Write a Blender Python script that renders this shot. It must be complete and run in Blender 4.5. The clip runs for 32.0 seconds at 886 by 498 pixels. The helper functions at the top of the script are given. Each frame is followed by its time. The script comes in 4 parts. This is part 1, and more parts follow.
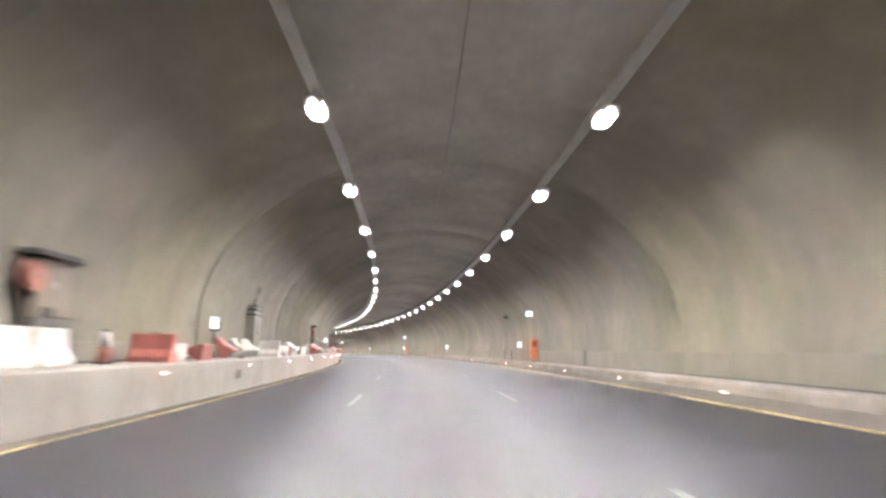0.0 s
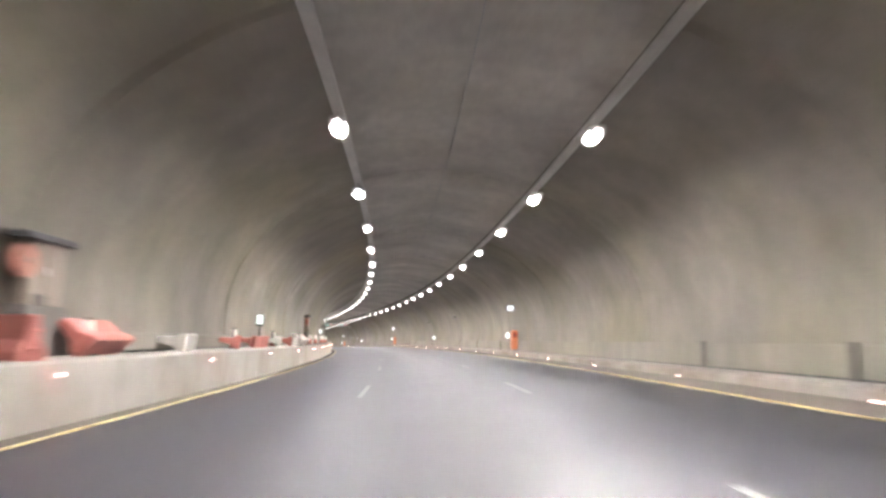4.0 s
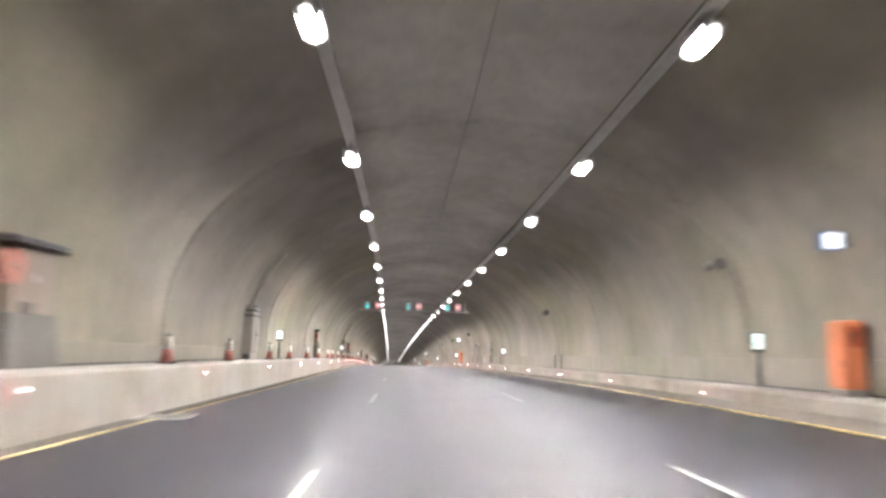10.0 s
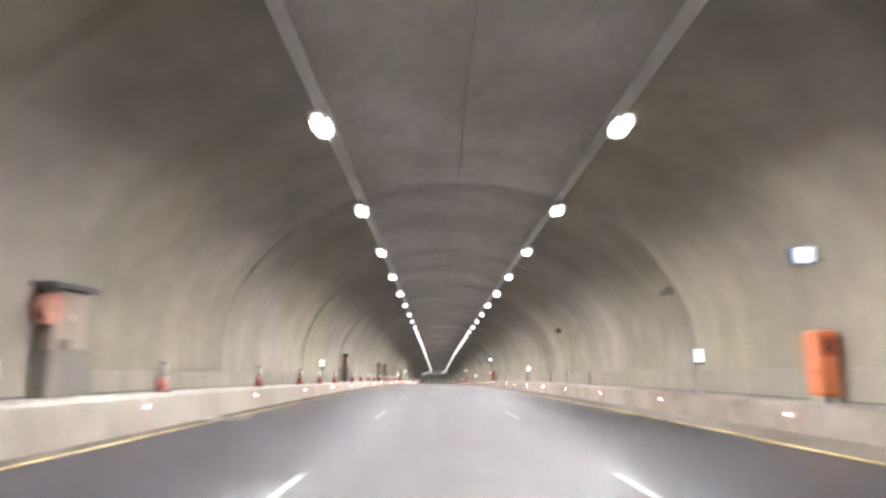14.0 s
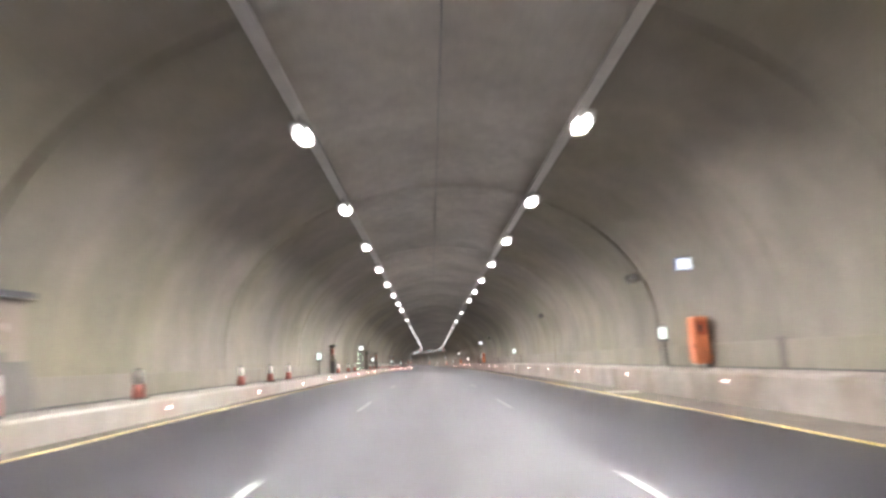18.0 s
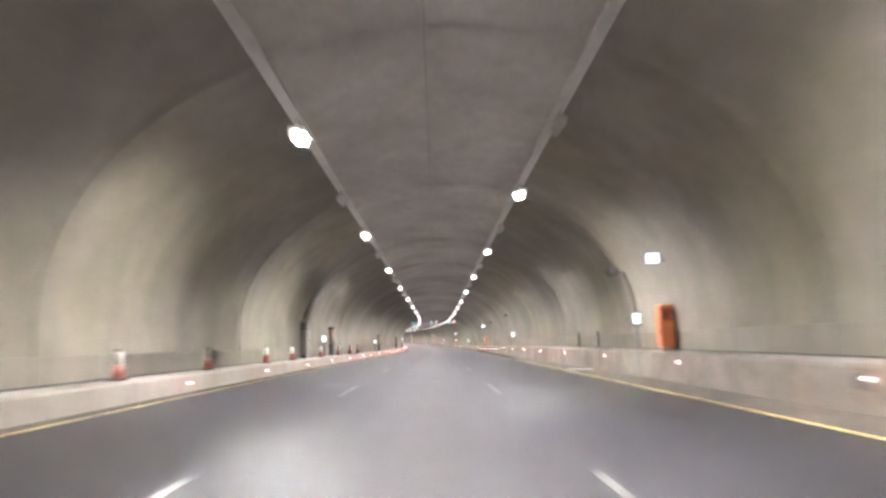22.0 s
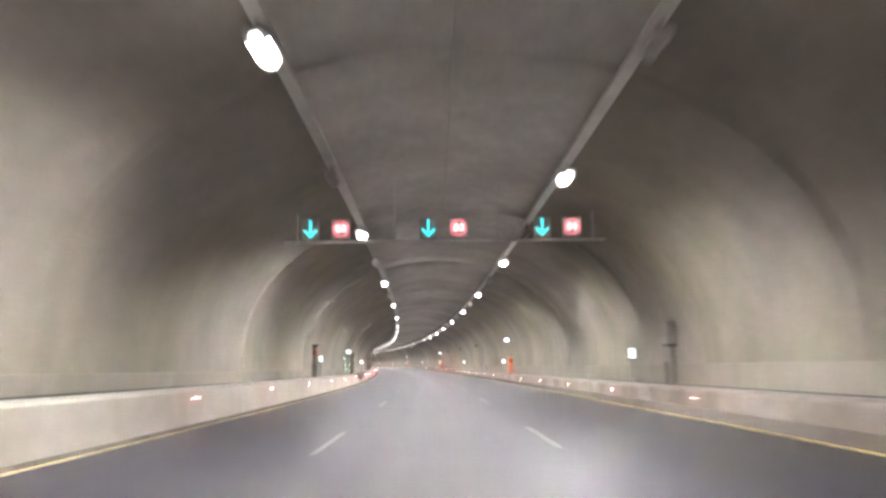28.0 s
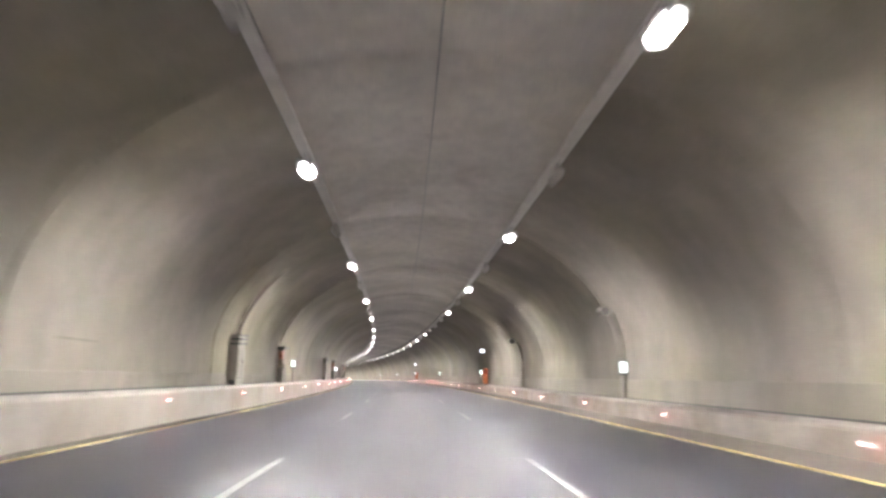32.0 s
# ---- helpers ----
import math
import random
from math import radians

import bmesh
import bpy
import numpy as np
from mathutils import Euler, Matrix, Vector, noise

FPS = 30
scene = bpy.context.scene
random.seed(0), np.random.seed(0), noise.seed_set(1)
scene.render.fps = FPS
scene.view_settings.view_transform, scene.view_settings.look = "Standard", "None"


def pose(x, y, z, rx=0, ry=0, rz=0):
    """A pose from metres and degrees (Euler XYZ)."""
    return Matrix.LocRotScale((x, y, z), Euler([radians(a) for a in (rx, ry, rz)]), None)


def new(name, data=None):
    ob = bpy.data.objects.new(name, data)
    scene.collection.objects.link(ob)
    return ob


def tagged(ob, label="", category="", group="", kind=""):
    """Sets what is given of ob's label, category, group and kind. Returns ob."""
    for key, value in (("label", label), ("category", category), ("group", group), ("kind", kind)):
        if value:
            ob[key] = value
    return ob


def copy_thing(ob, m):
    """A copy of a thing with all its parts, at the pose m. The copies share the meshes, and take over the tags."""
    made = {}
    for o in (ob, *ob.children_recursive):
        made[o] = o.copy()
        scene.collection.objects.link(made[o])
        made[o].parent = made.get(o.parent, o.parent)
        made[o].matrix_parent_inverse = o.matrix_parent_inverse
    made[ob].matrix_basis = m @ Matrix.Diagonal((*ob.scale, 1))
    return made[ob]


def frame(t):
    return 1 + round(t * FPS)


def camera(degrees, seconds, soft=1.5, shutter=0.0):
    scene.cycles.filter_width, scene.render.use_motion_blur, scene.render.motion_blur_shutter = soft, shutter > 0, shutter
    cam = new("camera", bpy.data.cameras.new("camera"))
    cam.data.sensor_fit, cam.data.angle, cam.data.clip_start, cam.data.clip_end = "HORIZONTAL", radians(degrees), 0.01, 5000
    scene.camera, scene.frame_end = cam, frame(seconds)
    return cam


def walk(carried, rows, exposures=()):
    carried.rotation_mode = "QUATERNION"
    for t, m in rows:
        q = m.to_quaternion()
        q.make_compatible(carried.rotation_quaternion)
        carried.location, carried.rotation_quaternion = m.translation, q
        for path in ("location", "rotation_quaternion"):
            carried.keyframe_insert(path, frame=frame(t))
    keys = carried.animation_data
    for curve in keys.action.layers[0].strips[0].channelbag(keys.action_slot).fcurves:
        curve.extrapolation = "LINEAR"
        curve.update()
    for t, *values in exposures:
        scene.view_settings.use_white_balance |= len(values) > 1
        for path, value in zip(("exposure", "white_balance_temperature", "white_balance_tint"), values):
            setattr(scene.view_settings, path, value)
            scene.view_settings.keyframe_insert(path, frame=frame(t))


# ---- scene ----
cam = camera(71.63, 32.0, soft=3.0, shutter=0.6)
PATH = [
    (0.0, -0.179, 0.0, 1.19, 99.24, -0.928, -0.781),
    (0.5, -0.286, 9.142, 1.186, 98.831, -0.804, -0.423),
    (1.0, -0.556, 18.26, 1.176, 98.524, -0.65, 0.108),
    (1.5, -0.995, 27.315, 1.16, 98.542, -0.356, 1.144),
    (2.0, -1.606, 36.321, 1.138, 98.625, -0.14, 2.357),
    (2.5, -2.396, 45.277, 1.111, 98.564, -0.234, 3.563),
    (3.0, -3.357, 54.183, 1.078, 98.423, -0.488, 4.644),
    (3.5, -4.49, 63.044, 1.041, 98.196, -0.818, 5.413),
    (4.0, -5.734, 71.949, 1.003, 98.213, -0.999, 6.334),
    (4.5, -7.097, 80.884, 0.963, 98.452, -1.04, 7.378),
    (5.0, -8.595, 89.78, 0.921, 98.777, -0.989, 8.372),
    (5.5, -10.249, 98.563, 0.877, 99.052, -0.896, 9.136),
    (6.0, -12.061, 107.218, 0.83, 99.255, -0.769, 9.639),
    (6.5, -13.957, 115.671, 0.782, 99.283, -0.867, 10.95),
    (7.0, -16.007, 124.07, 0.731, 99.219, -1.038, 12.489),
    (7.5, -18.316, 132.563, 0.674, 99.13, -1.129, 13.668),
    (8.0, -20.799, 141.077, 0.61, 99.032, -1.182, 14.663),
    (8.5, -23.406, 149.628, 0.54, 98.969, -1.164, 15.35),
    (9.0, -26.141, 158.109, 0.461, 98.92, -1.152, 16.065),
    (9.5, -28.963, 166.35, 0.373, 98.909, -1.227, 17.195),
    (10.0, -31.871, 174.578, 0.276, 98.847, -1.335, 18.323),
    (10.5, -34.851, 183.04, 0.165, 98.606, -1.458, 19.142),
    (11.0, -37.943, 191.508, 0.038, 98.328, -1.564, 19.818),
    (11.5, -41.165, 199.799, -0.105, 98.034, -1.683, 20.359),
    (12.0, -44.522, 208.03, -0.267, 97.953, -1.606, 20.853),
    (12.5, -48.085, 216.297, -0.451, 98.491, -0.972, 21.532),
    (13.0, -51.677, 224.485, -0.652, 99.135, -0.275, 22.114),
    (13.5, -55.087, 232.402, -0.862, 99.497, 0.015, 22.442),
    (14.0, -58.499, 240.384, -1.091, 99.6, 0.182, 22.55),
    (14.5, -62.099, 248.787, -1.352, 99.216, 0.383, 22.28),
    (15.0, -65.746, 257.32, -1.636, 98.714, 0.53, 21.922),
    (15.5, -69.351, 265.784, -1.938, 98.423, 0.58, 21.716),
    (16.0, -72.846, 274.032, -2.251, 98.217, 0.895, 21.563),
    (16.5, -76.252, 282.107, -2.574, 98.087, 1.446, 21.452),
    (17.0, -79.684, 290.268, -2.917, 97.976, 2.052, 21.44),
    (17.5, -83.258, 298.776, -3.289, 97.831, 2.533, 21.583),
    (18.0, -86.992, 307.674, -3.694, 97.642, 2.86, 21.893),
    (18.5, -90.437, 315.899, -4.079, 97.543, 3.038, 22.158),
    (19.0, -93.809, 323.97, -4.468, 97.342, 3.099, 22.372),
    (19.5, -97.335, 332.458, -4.887, 96.734, 3.07, 22.543),
    (20.0, -100.9, 341.027, -5.318, 96.127, 2.965, 22.616),
    (20.5, -104.461, 349.511, -5.753, 95.916, 2.793, 22.476),
    (21.0, -108.031, 357.963, -6.195, 95.836, 2.608, 22.322),
    (21.5, -111.603, 366.357, -6.642, 95.726, 2.476, 22.329),
    (22.0, -115.194, 374.767, -7.099, 95.675, 2.373, 22.436),
    (22.5, -118.833, 383.302, -7.572, 95.648, 2.25, 22.599),
    (23.0, -122.471, 391.834, -8.055, 95.852, 2.238, 22.919),
    (23.5, -126.027, 400.195, -8.536, 96.593, 2.593, 23.648),
    (24.0, -129.615, 408.606, -9.028, 97.535, 2.89, 24.339),
    (24.5, -133.341, 417.255, -9.54, 98.577, 2.634, 24.554),
    (25.0, -137.141, 426.063, -10.066, 99.327, 2.285, 24.554),
    (25.5, -140.985, 435.006, -10.604, 99.307, 2.177, 24.455),
    (26.0, -144.756, 443.712, -11.131, 99.015, 2.038, 24.289),
    (26.5, -148.468, 452.217, -11.646, 98.497, 1.862, 24.054),
    (27.0, -152.197, 460.732, -12.159, 98.021, 1.624, 23.79),
    (27.5, -156.019, 469.47, -12.681, 97.861, 1.294, 23.537),
    (28.0, -159.962, 478.459, -13.211, 98.059, 0.869, 23.305),
    (28.5, -163.656, 486.851, -13.698, 98.331, 0.349, 23.207),
    (29.0, -167.361, 495.154, -14.17, 98.599, -0.113, 23.194),
    (29.5, -171.388, 503.961, -14.661, 98.781, -0.307, 23.199),
    (30.0, -175.538, 512.814, -15.144, 98.92, -0.449, 23.29),
    (30.5, -179.678, 521.435, -15.605, 99.024, -0.752, 23.532),
    (31.0, -183.851, 529.903, -16.047, 99.122, -1.013, 23.888),
    (31.5, -188.036, 538.178, -16.47, 99.254, -1.049, 24.337),
    (32.0, -192.262, 546.357, -16.88, 99.395, -1.014, 24.808),
]

EXPOSURE = 0.22
walk(cam, [(t, pose(x, y, z, rx, ry, rz)) for t, x, y, z, rx, ry, rz in PATH], exposures=((0.0, EXPOSURE + 0.20), (6.0, EXPOSURE + 0.15), (9.0, EXPOSURE + 0.16), (13.0, EXPOSURE + 0.31), (16.0, EXPOSURE + 0.29), (19.2, EXPOSURE + 0.25), (21.7, EXPOSURE + 1.02), (32.0, EXPOSURE + 1.05)))

# ---- world: no daylight reaches the tunnel; only a trace of scattered light ----
world = bpy.data.worlds.new("world")
scene.world = world
world.use_nodes = True
world.node_tree.nodes["Background"].inputs["Color"].default_value = (0.5, 0.48, 0.45, 1)
world.node_tree.nodes["Background"].inputs["Strength"].default_value = 0.02

LAMP_POWER = 2450.0       # glow of the luminaire glass
SIGN_POWER = 2.6        # glow of the lit sign faces
STUD_POWER = 9.0        # glow of the markers on the kerbs

# ---- the tunnel's line: curvature, gradient change and road crossfall every 40 m ----
KNOTS = -40.0 + 40.0 * np.arange(31)
TURN = np.array([1.837, 1.914, 1.973, 1.923, 2.112, 2.034, 1.28, -0.225, 0.038, 0.032, -0.016, 0.015, -0.133, 0.161, 0.784, 0.966, 0.757, 0.879, 0.915, 0.922, 0.888, 0.798, 0.679, 0.548, 0.418, 0.295, 0.184, 0.082, -0.012, -0.101, -0.189]) * 1e-3
SAG = np.array([-0.0876, -0.0754, -0.0596, -0.0275, -0.0408, -0.1382, -0.2129, -0.2327, -0.2324, -0.1395, -0.0957, -0.1169, -0.0723, 0.0369, 0.1267, 0.14, 0.0873, 0.0275, -0.0367, -0.0843, -0.1033, -0.0988, -0.0823, -0.0618, -0.0421, -0.0256, -0.0128, -0.0035, 0.0034, 0.0088, 0.0137]) * 1e-3
CROSSFALL = np.array([3.65, 3.85, 3.63, 3.62, 3.64, 3.2, 2.4, 0.16, -1.52, -2.98, -3.32, -2.85, -2.44, -0.28, 1.01, 1.12, 0.67, 0.47, 0.39, 0.34, 0.3, 0.26, 0.2, 0.16, 0.13, 0.11, 0.09, 0.07, 0.07, 0.06, 0.06]) * 1e-2
SG = np.arange(-40.0, 1160.1, 4.0)


def _sum(q):
    c = np.concatenate([[0.0], np.cumsum((q[1:] + q[:-1]) / 2 * 4.0)])
    return c - np.interp(0.0, SG, c)


HEAD = _sum(np.interp(SG, KNOTS, TURN))
GRADE = _sum(np.interp(SG, KNOTS, SAG))
CX, CY, CZ = _sum(-np.sin(HEAD)), _sum(np.cos(HEAD)), _sum(GRADE)

START, END = -30.0, 980.0
MID = 0.46              # the vault's axis lies to the right of the road's
HALF = 7.8              # half width of the vault
SPRING, RISE = 1.95, 5.6
LAMP_STEP, LAMP_FIRST = 6.734, -1.055
KERB_L, KERB_R = -6.05, 7.0    # faces of the raised walkways


def heading(s):
    return float(np.interp(s, SG, HEAD))


def fall(s):
    return float(np.interp(s, KNOTS, CROSSFALL))


def spot(s, a, h, road=False):
    """A point s metres along the tunnel, a metres to the right, h metres up (above the tilted road if road)."""
    th = heading(s)
    z = float(np.interp(s, SG, CZ)) + h + (fall(s) * a if road else 0.0)
    return Vector((float(np.interp(s, SG, CX)) + a * math.cos(th), float(np.interp(s, SG, CY)) + a * math.sin(th), z))


def place(s, a, h, turn=0.0, road=False, lean=0.0):
    """A pose at such a point: x to the right, y along the tunnel."""
    return Matrix.Translation(spot(s, a, h, road)) @ Matrix.Rotation(heading(s) + radians(turn), 4, "Z") @ Matrix.Rotation(radians(lean), 4, "Y")


def top_left(s):
    """Height of the left walkway, which is lower where the road leans."""
    return float(np.interp(s, (255.0, 290.0, 450.0, 470.0, 515.0, 560.0), (0.78, 0.64, 0.63, 0.60, 0.81, 0.77)))


def top_right(s):
    """Height of the right walkway."""
    return float(np.interp(s, (180.0, 370.0, 405.0, 437.0, 475.0, 563.0), (0.50, 0.55, 0.57, 0.67, 0.55, 0.53)))


def vault(a):
    """Height of the lining at a metres right of the vault's axis."""
    return SPRING + RISE * math.sqrt(max(0.0, 1 - (a / HALF) ** 2))


# ---- materials ----
def material(name, colour, rough=0.7, metal=0.0, grain=(), bump=0.0, bump_scale=40.0, emit=None, power=0.0, vary=0.0, tint=None):
    """A node material. grain: (scale, amount, stretch xyz) layers of noise over the colour."""
    m = bpy.data.materials.new(name)
    m.use_nodes = True
    n, l = m.node_tree.nodes, m.node_tree.links
    b = n["Principled BSDF"]
    b.inputs["Roughness"].default_value = rough
    b.inputs["Metallic"].default_value = metal
    co = n.new("ShaderNodeTexCoord")
    last = None
    rgb = n.new("ShaderNodeRGB")
    rgb.outputs[0].default_value = (*colour, 1)
    last = rgb.outputs[0]
    for scale, amount, stretch in grain:
        mp = n.new("ShaderNodeMapping")
        mp.inputs["Scale"].default_value = stretch
        l.new(co.outputs["Object"], mp.inputs["Vector"])
        t = n.new("ShaderNodeTexNoise")
        t.inputs["Scale"].default_value = scale
        t.inputs["Detail"].default_value = 5.0
        t.inputs["Roughness"].default_value = 0.6
        l.new(mp.outputs[0], t.inputs["Vector"])
        r = n.new("ShaderNodeMapRange")
        r.inputs["From Min"].default_value, r.inputs["From Max"].default_value = 0.3, 0.7
        r.inputs["To Min"].default_value, r.inputs["To Max"].default_value = 1 - amount, 1 + amount
        l.new(t.outputs["Fac"], r.inputs["Value"])
        x = n.new("ShaderNodeVectorMath")
        x.operation = "SCALE"
        l.new(last, x.inputs[0])
        l.new(r.outputs[0], x.inputs["Scale"])
        last = x.outputs[0]
    if tint:
        t = n.new("ShaderNodeTexNoise")
        t.inputs["Scale"].default_value = tint[1]
        t.inputs["Detail"].default_value = 4.0
        l.new(co.outputs["Object"], t.inputs["Vector"])
        r = n.new("ShaderNodeMapRange")
        r.inputs["From Min"].default_value, r.inputs["From Max"].default_value = 0.42, 0.66
        l.new(t.outputs["Fac"], r.inputs["Value"])
        x = n.new("ShaderNodeMix")
        x.data_type = "RGBA"
        x.blend_type = "MULTIPLY"
        x.inputs[7].default_value = (*tint[0], 1)
        l.new(r.outputs[0], x.inputs[0])
        l.new(last, x.inputs[6])
        last = x.outputs[2]
    if vary:
        oi = n.new("ShaderNodeObjectInfo")
        r = n.new("ShaderNodeMapRange")
        r.inputs["To Min"].default_value, r.inputs["To Max"].default_value = 1 - vary, 1 + vary
        l.new(oi.outputs["Random"], r.inputs["Value"])
        x = n.new("ShaderNodeVectorMath")
        x.operation = "SCALE"
        l.new(last, x.inputs[0])
        l.new(r.outputs[0], x.inputs["Scale"])
        last = x.outputs[0]
    l.new(last, b.inputs["Base Color"])
    if bump:
        t = n.new("ShaderNodeTexNoise")
        t.inputs["Scale"].default_value = bump_scale
        t.inputs["Detail"].default_value = 6.0
        l.new(co.outputs["Object"], t.inputs["Vector"])
        bp = n.new("ShaderNodeBump")
        bp.inputs["Strength"].default_value = bump
        bp.inputs["Distance"].default_value = 0.02
        l.new(t.outputs["Fac"], bp.inputs["Height"])
        l.new(bp.outputs[0], b.inputs["Normal"])
    if emit:
        b.inputs["Emission Color"].default_value = (*emit, 1)
        b.inputs["Emission Strength"].default_value = power
    return m


ASPHALT = material("asphalt", (0.100, 0.097, 0.106), 0.44, grain=((0.35, 0.14, (1, 1, 1)), (3.0, 0.12, (1, 1, 1)), (90.0, 0.35, (1, 1, 1))), bump=0.2, bump_scale=120)


# headlight pool painted across the road: pale in the middle, dark and bluish outside
HEADLIGHT_GLOW = ((-6.2, 0.22, 0.22), (-4.2, 0.24, 0.24), (-2.3, 0.32, 0.16), (-0.95, 0.50, 0.06), (-0.5, 0.88, 0.0), (0.3, 1.0, -0.03), (1.1, 0.74, 0.03), (2.1, 0.35, 0.18), (4.0, 0.14, 0.28), (6.5, 0.11, 0.24))


def lane_glow(m):
    """Headlight glow painted as a paler middle lane, and long stains along the lanes; u is metres across the road, v
    metres along it.
    """
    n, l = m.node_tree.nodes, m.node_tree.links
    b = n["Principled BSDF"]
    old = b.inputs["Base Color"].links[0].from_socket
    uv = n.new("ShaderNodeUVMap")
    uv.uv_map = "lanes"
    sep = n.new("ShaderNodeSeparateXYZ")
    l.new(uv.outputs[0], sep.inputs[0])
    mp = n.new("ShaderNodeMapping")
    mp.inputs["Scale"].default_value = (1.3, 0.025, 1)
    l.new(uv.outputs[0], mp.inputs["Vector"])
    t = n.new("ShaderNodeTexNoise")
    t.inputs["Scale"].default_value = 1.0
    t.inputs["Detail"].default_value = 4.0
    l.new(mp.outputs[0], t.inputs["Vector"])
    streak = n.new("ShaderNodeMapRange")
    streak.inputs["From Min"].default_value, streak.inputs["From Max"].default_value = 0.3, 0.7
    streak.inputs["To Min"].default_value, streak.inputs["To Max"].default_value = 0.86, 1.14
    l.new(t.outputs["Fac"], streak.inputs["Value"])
    # painted headlight glow across the road: pale middle lane, dark outer lanes
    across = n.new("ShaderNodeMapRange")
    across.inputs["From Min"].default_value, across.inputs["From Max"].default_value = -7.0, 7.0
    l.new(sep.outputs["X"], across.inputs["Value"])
    glow_ramp = n.new("ShaderNodeValToRGB")
    stops = glow_ramp.color_ramp.elements
    for k, (a, v, blue) in enumerate(HEADLIGHT_GLOW):
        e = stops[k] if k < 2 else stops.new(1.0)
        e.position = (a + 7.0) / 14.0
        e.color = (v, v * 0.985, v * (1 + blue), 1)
    l.new(across.outputs[0], glow_ramp.inputs["Fac"])
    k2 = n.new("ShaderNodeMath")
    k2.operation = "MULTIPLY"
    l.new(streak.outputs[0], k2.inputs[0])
    l.new(glow_ramp.outputs["Color"], k2.inputs[1])
    toned = n.new("ShaderNodeVectorMath")
    toned.operation = "MULTIPLY"
    l.new(old, toned.inputs[0])
    l.new(glow_ramp.outputs["Color"], toned.inputs[1])
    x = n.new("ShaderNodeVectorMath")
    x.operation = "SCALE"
    l.new(toned.outputs[0], x.inputs[0])
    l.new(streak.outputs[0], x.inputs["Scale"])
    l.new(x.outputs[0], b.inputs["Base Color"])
    # the asphalt's binder shines, slightly smoother where the colour is painted paler
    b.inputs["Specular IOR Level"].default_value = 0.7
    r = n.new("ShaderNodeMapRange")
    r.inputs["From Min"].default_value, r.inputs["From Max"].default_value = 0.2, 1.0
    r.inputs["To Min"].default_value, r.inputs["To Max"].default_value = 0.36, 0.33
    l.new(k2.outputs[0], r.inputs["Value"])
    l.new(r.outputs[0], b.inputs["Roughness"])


lane_glow(ASPHALT)
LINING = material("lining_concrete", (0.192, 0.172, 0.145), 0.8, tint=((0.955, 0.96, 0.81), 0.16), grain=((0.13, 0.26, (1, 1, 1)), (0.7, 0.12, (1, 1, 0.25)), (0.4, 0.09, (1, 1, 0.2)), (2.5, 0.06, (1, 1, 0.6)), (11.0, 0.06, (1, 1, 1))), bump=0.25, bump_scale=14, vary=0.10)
# lining concrete again, paled so its colour stands in for haze under the lamps
VAULT_PALED = material("paled_vault_concrete", (0.61, 0.572, 0.525), 0.8, tint=((0.80, 0.80, 0.78), 0.3), grain=((0.10, 0.22, (1, 1, 1)), (0.6, 0.16, (1, 1, 1)), (2.5, 0.1, (1, 1, 1)), (11.0, 0.06, (1, 1, 1))), bump=0.3, bump_scale=12)
KERB = material("kerb_concrete", (0.262, 0.238, 0.216), 0.75, tint=((0.78, 0.76, 0.72), 0.5), grain=((0.25, 0.14, (1, 1, 1)), (3.0, 0.1, (1, 1, 0.4)), (25.0, 0.06, (1, 1, 1))), bump=0.2, bump_scale=30)
KERB_DIRTY = material("dirty_kerb_concrete", (0.208, 0.185, 0.163), 0.8, tint=((0.78, 0.72, 0.66), 0.6), grain=((0.2, 0.22, (1, 1, 1)), (1.1, 0.18, (1, 1, 0.6)), (6.0, 0.12, (1, 1, 1)), (25.0, 0.06, (1, 1, 1))), bump=0.2, bump_scale=30)
CREAM_YELLOW = material("faded_yellow_paint", (0.56, 0.45, 0.20), 0.5, grain=((0.4, 0.2, (1, 1, 1)), (1.5, 0.2, (1, 1, 1)), (30.0, 0.15, (1, 1, 1))))
YELLOW = material("yellow_paint", (0.53, 0.40, 0.125), 0.5, grain=((1.5, 0.15, (1, 1, 1)), (30.0, 0.15, (1, 1, 1))))
WHITE = material("white_paint", (0.35, 0.345, 0.335), 0.55, grain=((4.0, 0.1, (1, 1, 1)), (40.0, 0.12, (1, 1, 1))))
STEEL = material("galvanised_steel", (0.45, 0.44, 0.42), 0.5, 0.4, grain=((6.0, 0.12, (1, 1, 1)),))
HOUSING = material("lamp_housing", (0.40, 0.39, 0.38), 0.5, 0.2, grain=((8.0, 0.1, (1, 1, 1)),))
GLASS_LIT = material("lamp_glass", (0.9, 0.9, 0.9), 0.3, emit=(1.0, 0.96, 0.945), power=LAMP_POWER)
GLASS_OFF = material("unlit_glass", (0.40, 0.385, 0.36), 0.35, grain=((5.0, 0.15, (1, 1, 1)),))
RIM_LIT = material("lamp_rim", (0.9, 0.9, 0.9), 0.3, emit=(1.0, 0.97, 0.95), power=5.0)
# glow of the fill strips added to the lamps to brighten the vault
VAULT_FILL_LIT = material("vault_fill_glow", (0.9, 0.9, 0.9), 0.3, emit=(1.0, 0.96, 0.93), power=25.0)
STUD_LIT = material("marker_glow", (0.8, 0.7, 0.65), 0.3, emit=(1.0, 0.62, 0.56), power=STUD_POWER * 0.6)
TRAY = material("cable_tray_steel", (0.62, 0.60, 0.57), 0.55, 0.1, grain=((2.0, 0.12, (1, 1, 1)), (12.0, 0.08, (1, 1, 1))))
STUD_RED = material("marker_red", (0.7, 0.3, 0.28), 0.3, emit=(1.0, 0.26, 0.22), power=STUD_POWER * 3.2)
DARK = material("dark_steel", (0.06, 0.06, 0.062), 0.5, 0.3, grain=((8.0, 0.15, (1, 1, 1)),))

